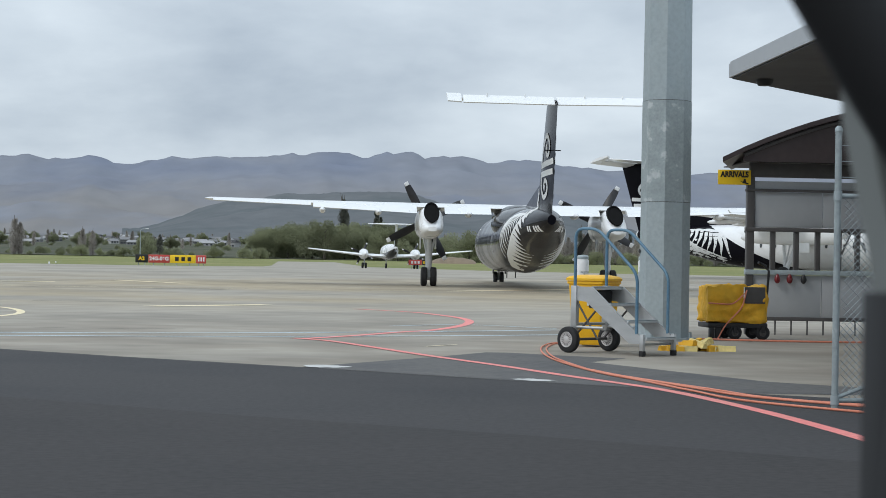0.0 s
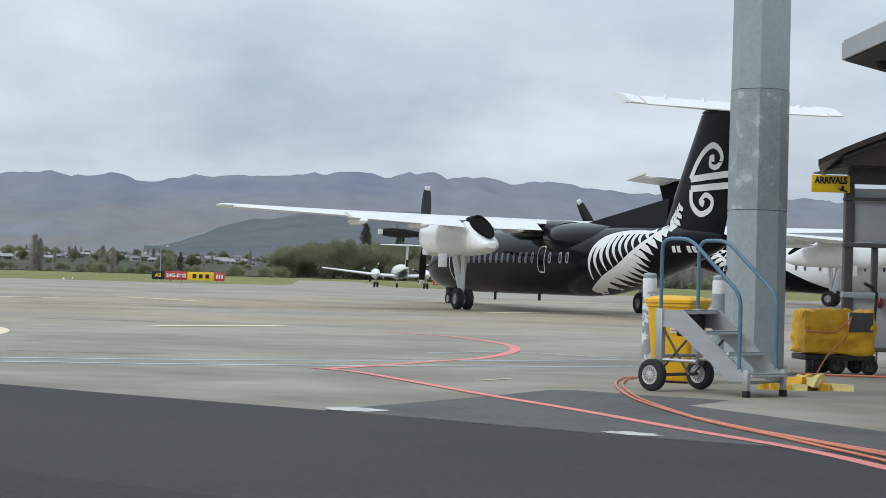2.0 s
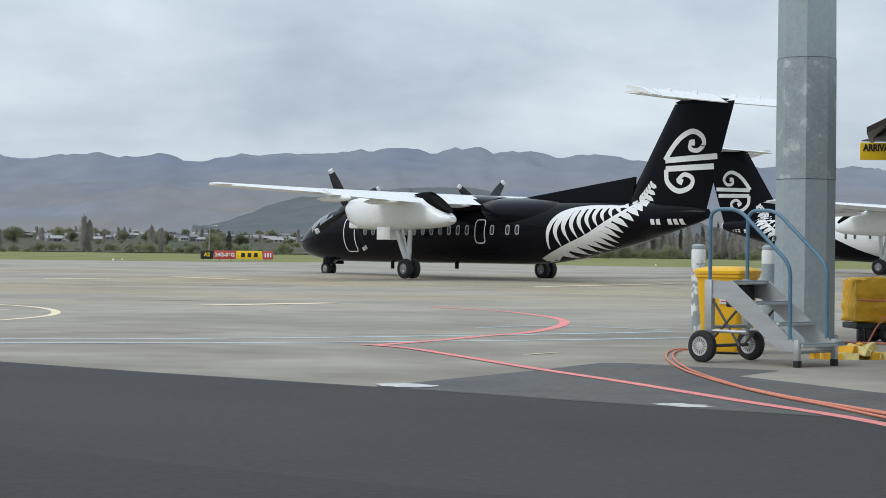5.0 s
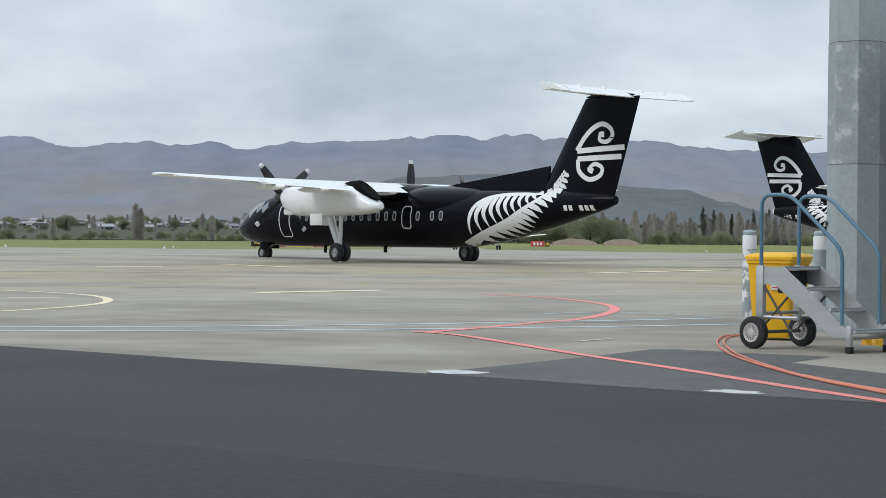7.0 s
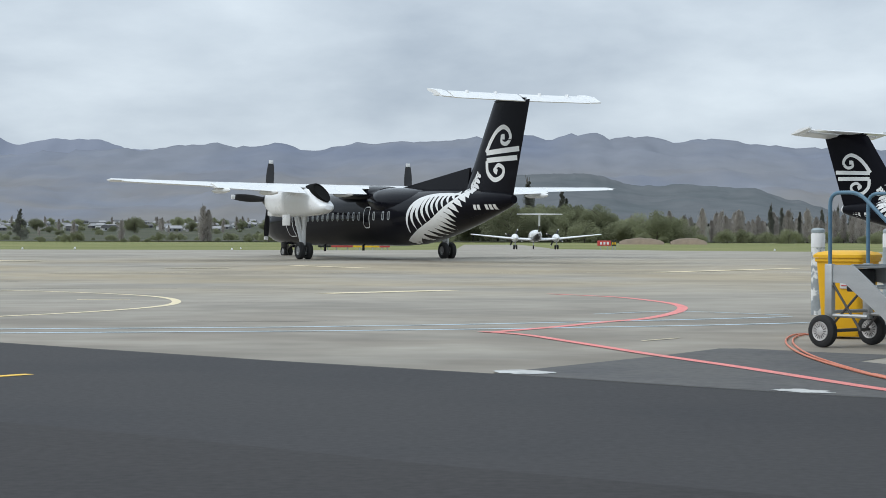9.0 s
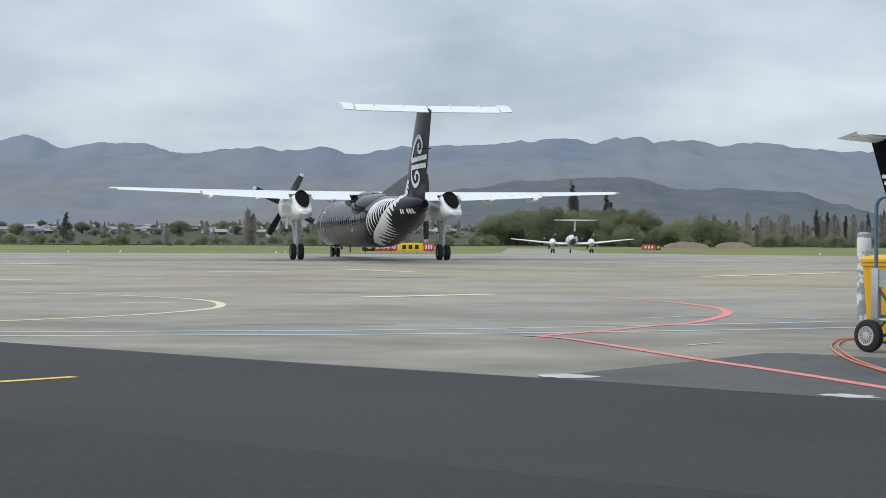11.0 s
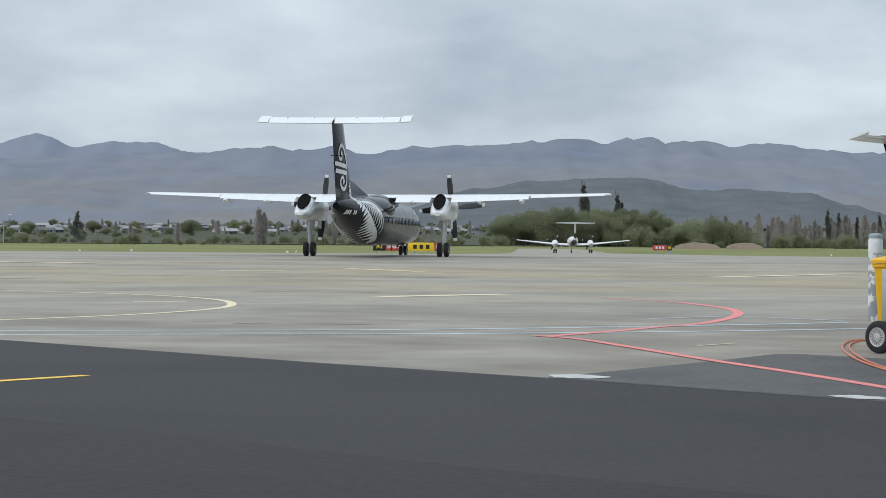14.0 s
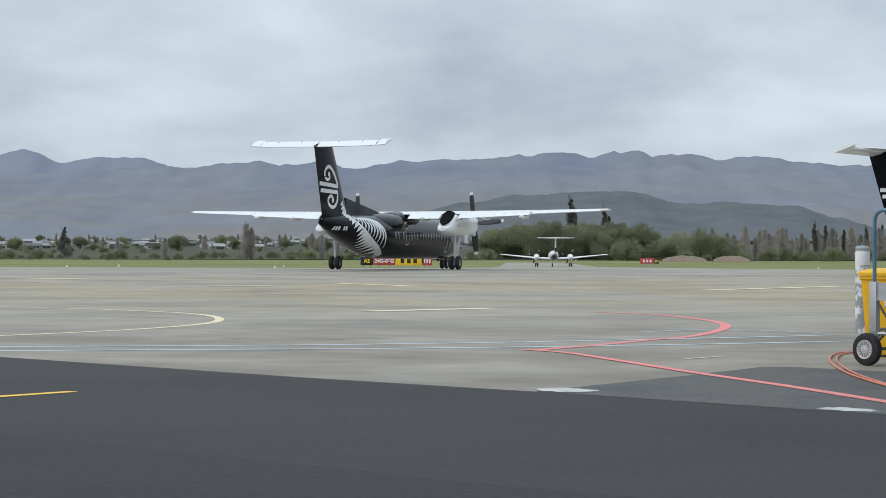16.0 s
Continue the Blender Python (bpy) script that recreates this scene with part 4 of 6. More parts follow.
# ---------------------------------------------------------------- small twin aeroplane
def twin(m):
    ob = thing("twin_aeroplane", "small white twin-propeller aeroplane with dark belly on the taxiway", "aeroplane", m)
    st = ((6.6, 1.35, 0.05, 0.05), (6.2, 1.38, 0.32, 0.3), (5.2, 1.5, 0.6, 0.6), (4.0, 1.68, 0.7, 0.75), (1, 1.72, 0.72, 0.78), (-1.5, 1.75, 0.68, 0.72), (-4, 1.9, 0.42, 0.45), (-6.2, 2.05, 0.15, 0.18), (-6.8, 2.1, 0.04, 0.05))
    bm = bmesh.new()
    loft(bm, [[Vector((x, ry * math.cos(2 * math.pi * k / 24), zc + rz * math.sin(2 * math.pi * k / 24))) for k in range(24)] for x, zc, ry, rz in st])
    part("fuselage", bm, M_WHITE_PAINT, ob, smooth=60)
    bm = bmesh.new()
    rows = []
    for x, zc, ry, rz in st[2:-1]:
        rows.append([bm.verts.new((x, (ry + 0.012) * math.cos(math.pi + 0.25 + (math.pi - 0.5) * k / 12), zc + (rz + 0.012) * math.sin(math.pi + 0.25 + (math.pi - 0.5) * k / 12))) for k in range(13)])
    for a, b in zip(rows, rows[1:]):
        for k in range(12):
            bm.faces.new((a[k], a[k + 1], b[k + 1], b[k]))
    part("belly_paint", bm, M_BLACK_PAINT, ob, "dark belly", smooth=60)
    for side in (1, -1):
        bm = bmesh.new()
        loft(bm, [aerofoil(1.4, -0.9, side * 0.3, 1.2, 0.16), aerofoil(1.2, -0.8, side * 2.7, 1.32, 0.15), aerofoil(0.5, -0.55, side * 8.2, 1.9, 0.12), aerofoil(0.2, -0.5, side * 8.35, 1.92, 0.06)])
        part("wing", bm, M_WHITE_PAINT, ob)
        bm = bmesh.new()
        loft(bm, [[Vector((x, side * 2.62 + r * math.cos(2 * math.pi * k / 18), 1.45 + r * 1.2 * math.sin(2 * math.pi * k / 18))) for k in range(18)] for x, r in ((3.4, 0.25), (3.0, 0.38), (1.5, 0.45), (0, 0.42), (-1.2, 0.25), (-1.9, 0.05))])
        part("nacelle", bm, M_WHITE_PAINT, ob, smooth=60)
        hub = propeller(ob, (3.45, side * 2.62, 1.5), 1.2, 4, 0.2, 25)
        bm = bmesh.new()
        tube(bm, [(0.1, side * 2.62, 1.2), (0.1, side * 2.62, 0.3)], 0.07, 8)
        leg = part("landing_gear", bm, M_STRUT, ob)
        for yy in (-0.16, 0.16):
            t, hb = wheel_meshes(0.29, 0.2, 18)
            w = part("wheel", t, M_RUBBER, leg, "black tyre")
            w.matrix_basis = Matrix.Translation((0.1, side * 2.62 + yy, 0.29))
            part("hub", hb, M_HUB, w)
        bm = bmesh.new()
        loft(bm, [aerofoil(-5.6, -7.0, 0, 4.35, 0.12), aerofoil(-6.1, -6.95, side * 2.8, 4.37, 0.1)])
        part("tailplane", bm, M_WHITE_PAINT, ob)
    bm = bmesh.new()
    loft(bm, [[Vector((x, y, z)) for x, y in ((le, 0.0), ((le + te) / 2, 0.13), (te, 0.0), ((le + te) / 2, -0.13))] for z, le, te in ((2.0, -4.0, -6.5), (4.35, -5.5, -7.0))])
    part("fin", bm, M_WHITE_PAINT, ob)
    bm = bmesh.new()
    loft(bm, [[Vector((x, y, z)) for x, y in ((le, 0.0), ((le + te) / 2, 0.14), (te, 0.0), ((le + te) / 2, -0.14))] for z, le, te in ((1.7, -5.2, -6.55), (2.9, -5.95, -6.75))])
    part("rudder_paint", bm, M_BLACK_PAINT, ob, "dark lower rudder")
    bm = bmesh.new()
    tube(bm, [(4.9, 0, 1.1), (4.9, 0, 0.25)], 0.05, 8)
    leg = part("nose_gear", bm, M_STRUT, ob)
    t, hb = wheel_meshes(0.26, 0.18, 18)
    w = part("nose_wheel", t, M_RUBBER, leg, "black tyre")
    w.matrix_basis = Matrix.Translation((4.9, 0, 0.26))
    part("hub", hb, M_HUB, w)
    return ob


TWIN_ROWS = [(0.0, 6.9, 186.0, 93), (2.5, 5.8, 201.0, 93.5), (5.0, 4.9, 217.0, 93.5), (9.0, 3.55, 240.5, 93.0), (11.5, 2.5, 261.0, 92.5), (13.5, 1.68, 276.5, 92.5), (16.0, 0.5, 293.5, 92.5)]
twin_plane = twin(ground_pose(*TWIN_ROWS[0][1:]))


# ---------------------------------------------------------------- lamp post and bollards
def eight_sided(bm, r0, r1, z0, z1, turn):
    loft(bm, [[Vector((r * math.cos(radians(turn + 45 * k)), r * math.sin(radians(turn + 45 * k)), z)) for k in range(8)] for r, z in ((r0, z0), (r1, z1))])


def light_tower():
    ob = thing("light_tower", "tall eight-sided galvanised steel light tower mast", "light tower", pose(5.78, 26.35, 0))
    for name, r0, r1, z0, z1, mat in (("mast_base", 0.418, 0.412, 0.0, 2.29, M_GALV), ("mast_sleeve", 0.416, 0.410, 2.30, 3.98, M_GALV_SPANGLE), ("mast_top", 0.404, 0.33, 3.99, 16.0, M_GALV), ("lower_seam", 0.408, 0.408, 2.27, 2.32, M_DARK_STEEL), ("upper_seam", 0.402, 0.402, 3.95, 4.02, M_DARK_STEEL)):
        bm = bmesh.new()
        eight_sided(bm, r0, r1, z0, z1, 32.6)
        part(name, bm, mat, ob, "spangled weathered sleeve" if name == "mast_sleeve" else "", smooth=0)
    bm = bmesh.new()
    eight_sided(bm, 0.56, 0.56, 0.0, 0.05, 32.6)
    part("base_plate", bm, M_GALV, ob, smooth=0)
    for k in range(8):
        bm = bmesh.new()
        a = radians(10 + 45 * k)
        tube(bm, [(0.475 * math.cos(a), 0.475 * math.sin(a), 0.04), (0.475 * math.cos(a), 0.475 * math.sin(a), 0.13)], 0.025, 6)
        part("bolt", bm, M_GALV, ob)
    bm = bmesh.new()
    box(bm, -0.43, -0.405, 0.03, 0.09, 1.45, 1.51, 0.005)
    part("bolt_cap", bm, M_DARK_STEEL, ob)


light_tower()


def bollard(m):
    ob = thing("bollard", "grey steel bollard with peeling white paint and white cap band", "bollard", m, "bollards by the light tower")
    bm = bmesh.new()
    lathe(bm, [(0, 0.113), (1.10, 0.113)], 24, axis="z")
    part("post", bm, M_BOLLARD, ob, "grey post with peeling white paint")
    bm = bmesh.new()
    lathe(bm, [(1.102, 0.116), (1.31, 0.116), (1.34, 0.10)], 24, axis="z")
    part("white_band", bm, M_WHITE_INK, ob, "white cap band")
    bm = bmesh.new()
    lathe(bm, [(1.342, 0.112), (1.385, 0.112), (1.41, 0.09), (1.42, 0.02)], 24, axis="z")
    part("cap", bm, M_GALV, ob)
    return ob


bol = bollard(pose(5.06, 31.1, 0))
bol_grey = copy_thing(bol, pose(6.4, 32.0, 0))
tagged(bol_grey, "plain grey steel bollard with white cap band")
for piece in bol_grey.children:
    if piece.name.startswith("post"):
        piece.data = piece.data.copy()
        piece.data.materials[0] = M_GALV
        tagged(piece, "plain grey post")


# ---------------------------------------------------------------- wheelie bin
def bin_thing():
    ob = thing("wheelie_bin", "bright yellow plastic wheelie bin with closed lid", "bin", pose(4.2, 23.55, 0, 0, 0, -30))
    bm = bmesh.new()
    rings = []
    for z, wx, wy in ((0.03, 0.22, 0.26), (0.06, 0.235, 0.28), (0.5, 0.262, 0.32), (0.94, 0.285, 0.355), (0.95, 0.305, 0.375), (0.99, 0.305, 0.375)):
        ring = []
        for sx, sy in ((1, 1), (-1, 1), (-1, -1), (1, -1)):
            for k in range(4):
                a = math.atan2(sy, sx) - math.pi / 4 + math.pi / 2 * k / 3
                ring.append(Vector((sx * (wx - 0.05) + 0.05 * math.cos(a), sy * (wy - 0.05) + 0.05 * math.sin(a), z)))
        rings.append(ring)
    loft(bm, rings)
    part("body", bm, M_BIN, ob)
    bm = bmesh.new()
    rings = []
    for z, wx, wy in ((0.994, 0.318, 0.39), (1.03, 0.318, 0.39), (1.06, 0.28, 0.35), (1.085, 0.16, 0.22)):
        ring = []
        for sx, sy in ((1, 1), (-1, 1), (-1, -1), (1, -1)):
            for k in range(4):
                a = math.atan2(sy, sx) - math.pi / 4 + math.pi / 2 * k / 3
                ring.append(Vector((sx * (wx - 0.05) + 0.05 * math.cos(a), sy * (wy - 0.05) + 0.05 * math.sin(a), z)))
        rings.append(ring)
    loft(bm, rings)
    part("lid", bm, M_BIN, ob)
    bm = bmesh.new()
    tube(bm, bend([(-0.24, 0.37, 0.97), (-0.24, 0.46, 1.0), (0.24, 0.46, 1.0), (0.24, 0.37, 0.97)], 0.04), 0.016, 8)
    part("grip", bm, M_BIN, ob)
    for s in (1, -1):
        t, hb = wheel_meshes(0.1, 0.06, 18)
        w = part("wheel", t, M_RUBBER, ob)
        w.matrix_basis = pose(s * 0.27, 0.27, 0.1, 0, 0, 90)
        part("hub", hb, M_BLACK_PLASTIC, w)
    bm = bmesh.new()
    box(bm, 0.02, 0.16, -0.345, -0.333, 0.62, 0.78, 0.003)
    part("sticker", bm, M_WHITE_INK, ob, "white sticker")
    for k in range(3):
        bm = bmesh.new()
        box(bm, 0.04, 0.14, -0.349, -0.347, 0.65 + 0.04 * k, 0.662 + 0.04 * k)
        part("sticker_bar", bm, M_SIGN_RED, ob)


bin_thing()


# ---------------------------------------------------------------- boarding steps
def boarding_steps():
    """Local x runs down the steps, local y along the axle."""
    ob = thing("boarding_steps", "aluminium boarding steps on wheels with blue pipe handrails", "steps", pose(3.87, 21.71, 0, 0, 0, -48.6))
    W = 0.34
    for s in (1, -1):
        y = s * W
        bm = bmesh.new()
        prof = [(0.0, 0.93), (0.34, 0.93), (1.24, 0.25), (1.24, 0.17), (1.02, 0.17), (0.24, 0.72), (0.0, 0.74)]
        loft(bm, [[Vector((x, y - 0.015, z)) for x, z in prof], [Vector((x, y + 0.015, z)) for x, z in prof]])
        part("side_plate", bm, M_ALU, ob, smooth=0)
        bm = bmesh.new()
        box(bm, -0.03, 0.07, y - 0.035, y + 0.035, 0.30, 0.94, 0.006)
        part("rear_upright", bm, M_ALU, ob)
        bm = bmesh.new()
        box(bm, 1.215, 1.275, y - 0.028, y + 0.028, 0.07, 0.30, 0.005)
        leg = part("front_leg", bm, M_ALU, ob)
        bm = bmesh.new()
        box(bm, 1.21, 1.28, y - 0.035, y + 0.035, 0.0, 0.075, 0.008)
        part("rubber_foot", bm, M_RUBBER, leg, "black rubber foot")
        bm = bmesh.new()
        tube(bm, bend([(0.02, y, 0.86), (0.02, y, 1.74), (0.42, y, 1.74), (1.14, y, 1.12), (1.14, y, 0.30)], 0.14, 6), 0.022, 12)
        part("handrail", bm, M_BLUE_PIPE, ob, "blue pipe handrail")
        bm = bmesh.new()
        tube(bm, [(0.02, y, 0.36), (0.55, y, 0.36)], 0.022, 8)
        part("lower_rail", bm, M_ALU, ob)
        bm = bmesh.new()
        tube(bm, [(0.0, y, 0.80), (0.45, y, 0.2)], 0.014, 6)
        tube(bm, [(0.0, y, 0.2), (0.45, y, 0.64)], 0.014, 6)
        part("cross_brace", bm, M_DARK_STEEL, ob)
        t, hb = wheel_meshes(0.184, 0.10, 28)
        w = part("wheel", t, M_RUBBER, ob, "black rubber tyre")
        w.matrix_basis = Matrix.Translation((0.0, s * (W + 0.10), 0.184))
        part("rim", hb, M_WHITE_PAINT, w, "pale spoked rim")
        bm = bmesh.new()
        lathe(bm, [(-0.056, 0.004), (-0.058, 0.030), (-0.050, 0.042), (-0.0505, 0.098), (-0.056, 0.106), (-0.044, 0.112)], 28, cap=False)
        part("rim_face", bm, M_RIM, w, "pale pressed rim face")
        # Dark bars stand for shade in the slots between the pale spokes.
        for k in range(16):
            bm = bmesh.new()
            a = 2 * math.pi * k / 16
            tube(bm, [(0.05 * math.cos(a), -0.051, 0.05 * math.sin(a)), (0.088 * math.cos(a), -0.051, 0.088 * math.sin(a))], 0.0045, 5)
            part("spoke", bm, M_DARK_STEEL, w)
    for k in range(4):
        x, z = 0.18 + 0.325 * k, 0.925 - 0.225 * k
        bm = bmesh.new()
        box(bm, x - 0.15, x + 0.15, -W + 0.016, W - 0.016, z - 0.035, z, 0.006)
        part("tread", bm, M_ALU, ob)
        bm = bmesh.new()
        box(bm, x + 0.12, x + 0.155, -W + 0.02, W - 0.02, z + 0.001, z + 0.012, 0.003)
        part("nosing", bm, M_GALV, ob)
    bm = bmesh.new()
    tube(bm, [(0, -W - 0.1, 0.184), (0, W + 0.1, 0.184)], 0.02, 10)
    part("axle", bm, M_DARK_STEEL, ob)
    bm = bmesh.new()
    tube(bm, [(0.02, -W, 0.40), (0.02, W, 0.40)], 0.02, 8)
    part("cross_bar", bm, M_ALU, ob)
    bm = bmesh.new()
    tube(bm, [(1.2, -W, 0.16), (1.2, W, 0.16)], 0.015, 8)
    part("cross_bar", bm, M_ALU, ob)
    bm = bmesh.new()
    box(bm, -0.05, 0.16, 0.03, 0.31, 0.62, 0.88, 0.02)
    part("tool_box", bm, M_BLACK_PLASTIC, ob, "black plastic box under the platform")


boarding_steps()


# ---------------------------------------------------------------- tow cart and chocks
def tow_cart():
    ob = thing("equipment_cart", "low black cart with sagging yellow canvas cover", "cart", pose(7.12, 27.15, 0, 0, 0, 4))
    bm = bmesh.new()
    rings = []
    rnd = random.Random(2)
    for z, wx, wy in ((0.29, 0.50, 0.33), (0.33, 0.535, 0.36), (0.42, 0.525, 0.345), (0.52, 0.54, 0.365), (0.62, 0.525, 0.345), (0.72, 0.535, 0.36), (0.82, 0.52, 0.345), (0.90, 0.515, 0.34), (0.915, 0.46, 0.29), (0.90, 0.2, 0.12)):
        ring = []
        for k in range(36):
            a = 2 * math.pi * k / 36
            c, s = math.cos(a), math.sin(a)
            q = max(abs(c), abs(s))
            ring.append(Vector((wx * c / q + rnd.uniform(-0.012, 0.012), wy * s / q + rnd.uniform(-0.022, 0.022), z + rnd.uniform(-0.02, 0.02))))
        rings.append(ring)
    loft(bm, rings)
    bmesh.ops.subdivide_edges(bm, edges=bm.edges[:], cuts=1, use_grid_fill=True)
    for v in bm.verts:
        sag = noise.fractal((v.co.x * 3.5, v.co.y * 3.5, v.co.z * 5.0), 0.8, 2.2, 4)
        fold = math.sin(v.co.x * 9 + v.co.z * 14 + 3 * sag)
        v.co += Vector((v.co.x * 0.03, v.co.y * 0.09, -0.05 * (v.co.z > 0.8))) * (sag + 0.35 * fold)
    part("canvas_cover", bm, M_CANVAS, ob, "creased yellow canvas cover", smooth=60)
    bm = bmesh.new()
    box(bm, 0.10, 0.46, -0.375, -0.355, 0.62, 0.90, 0.006)
    part("mesh_flap", bm, M_DARK_STEEL, ob, "dark mesh flap")
    bm = bmesh.new()
    tube(bm, bend([(-0.53, -0.36, 0.62), (-0.1, -0.38, 0.60), (0.12, -0.385, 0.82)], 0.1), 0.012, 6)
    tube(bm, bend([(0.13, -0.39, 0.85), (0.05, -0.40, 0.55), (-0.25, -0.42, 0.25), (-0.4, -0.5, 0.02)], 0.1), 0.012, 6)
    part("strap", bm, M_HOSE, ob, "orange strap")
    bm = bmesh.new()
    box(bm, -0.52, 0.52, -0.33, 0.33, 0.20, 0.285, 0.01)
    part("chassis", bm, M_BLACK_PLASTIC, ob)
    for x in (-0.05, 0.44):
        for y in (-0.30, 0.30):
            t, hb = wheel_meshes(0.125, 0.08, 20)
            w = part("wheel", t, M_RUBBER, ob)
            w.matrix_basis = Matrix.Translation((x, y, 0.125))
            part("hub", hb, M_DARK_STEEL, w)
            bm = bmesh.new()
            box(bm, x - 0.03, x + 0.03, y - 0.055, y + 0.055, 0.12, 0.22)
            part("fork", bm, M_BLACK_PLASTIC, ob)
    for x in (-0.45, -0.34):
        bm = bmesh.new()
        box(bm, x - 0.045, x + 0.045, -0.34, -0.24, 0.0, 0.2, 0.015)
        part("foot_block", bm, M_BLACK_PLASTIC, ob)
    bm = bmesh.new()
    box(bm, 0.075, 0.095, -0.392, -0.386, 0.70, 0.90)
    part("pale_strap", bm, M_WHITE_INK, ob, "short pale strap")
    bm = bmesh.new()
    tube(bm, [(0.54, -0.1, 0.25), (0.60, -0.1, 1.18), (0.50, -0.1, 1.28)], 0.022, 8)
    tube(bm, [(0.40, -0.14, 1.32), (0.56, -0.06, 1.26)], 0.025, 8)
    part("drawbar", bm, M_BLACK_PLASTIC, ob, "black raised drawbar")


tow_cart()


def chocks():
    rnd = random.Random(7)
    for k in range(22):
        col = k % 5
        x, y, z, lean = 5.5 + rnd.uniform(-0.42, 0.62), 22.5 + rnd.uniform(-0.25, 0.28), 0.0, 0
        if k > 13:
            x, y, z, lean = 5.55 + rnd.uniform(-0.18, 0.36), 22.48 + rnd.uniform(-0.1, 0.12), 0.075, rnd.uniform(-16, 16)
        bm = bmesh.new()
        ln, w, hh = rnd.uniform(0.2, 0.32), rnd.uniform(0.09, 0.13), rnd.uniform(0.07, 0.095)
        loft(bm, [[Vector((-ln / 2, -w / 2, 0)), Vector((-ln / 2, w / 2, 0)), Vector((-ln / 2, w / 2 - 0.03, hh)), Vector((-ln / 2, -w / 2 + 0.03, hh))], [Vector((ln / 2, -w / 2, 0)), Vector((ln / 2, w / 2, 0)), Vector((ln / 2, w / 2 - 0.03, hh * 0.95)), Vector((ln / 2, -w / 2 + 0.03, hh * 0.9))]])
        ob = part("wheel_chock", bm, M_CHOCK if col < 3 else M_CANVAS, smooth=0)
        tagged(ob, "pale yellow wheel chock in a heap on the ground", "chock", "heap of chocks")
        ob.matrix_basis = pose(x, y, z, 0, lean, rnd.uniform(-70, 70))


chocks()


# ---------------------------------------------------------------- hoses
def hoses():
    # two loose lines that double back at the steps
    lines = [([(3.8, 24.3), (3.57, 23.9), (3.31, 22.67), (3.14, 21.2), (3.06, 19.56), (3.11, 17.92), (3.25, 16.4), (3.52, 15.3), (3.85, 13.9), (4.2, 12.7), (5.2, 11.4)], 0.011),
             ([(3.85, 24.2), (3.63, 23.8), (3.38, 22.6), (3.22, 21.2), (3.13, 19.6), (3.16, 17.9), (3.27, 16.25), (3.5, 15.0), (3.74, 13.5), (4.0, 12.2), (4.9, 10.8)], 0.011),
             ([(3.24, 16.9), (3.4, 15.9), (3.66, 14.9), (4.0, 13.75), (4.35, 12.6), (5.3, 11.6)], 0.010)]
    for ctrl, r in lines:
        bm = bmesh.new()
        tube(bm, [(p.x, p.y, r + 0.006) for p in smooth_line([(*c, 0) for c in ctrl], 8)], r, 8)
        tagged(part("air_hose", bm, M_HOSE), "orange-red rubber hose lying along the red line", "hose", "hoses on the apron")
    bm = bmesh.new()
    tube(bm, [(p.x, p.y, 0.02) for p in smooth_line([(6.2, 26.6, 0), (7.2, 26.2, 0), (8.6, 26.0, 0), (10.5, 26.3, 0), (12, 26.2, 0)], 8)], 0.016, 8)
    tagged(part("air_hose", bm, M_HOSE), "orange-red rubber hose lying past the cart", "hose", "hoses on the apron")


hoses()


# ---------------------------------------------------------------- arrivals shelter
def text_mesh(name, body, size, mat, parent, m, depth=0.003):
    cu = bpy.data.curves.new(name, "FONT")
    cu.offset = size * 0.045
    cu.body, cu.size, cu.extrude, cu.align_x, cu.align_y = body, size, depth, "CENTER", "CENTER"
    tmp = bpy.data.objects.new(name, cu)
    scene.collection.objects.link(tmp)
    bpy.context.view_layer.update()
    me = bpy.data.meshes.new_from_object(tmp.evaluated_get(bpy.context.evaluated_depsgraph_get()))
    bpy.data.objects.remove(tmp)
    me.materials.clear()
    me.materials.append(mat)
    ob = new(name, me)
    ob.parent = parent
    ob.matrix_basis = m
    return ob


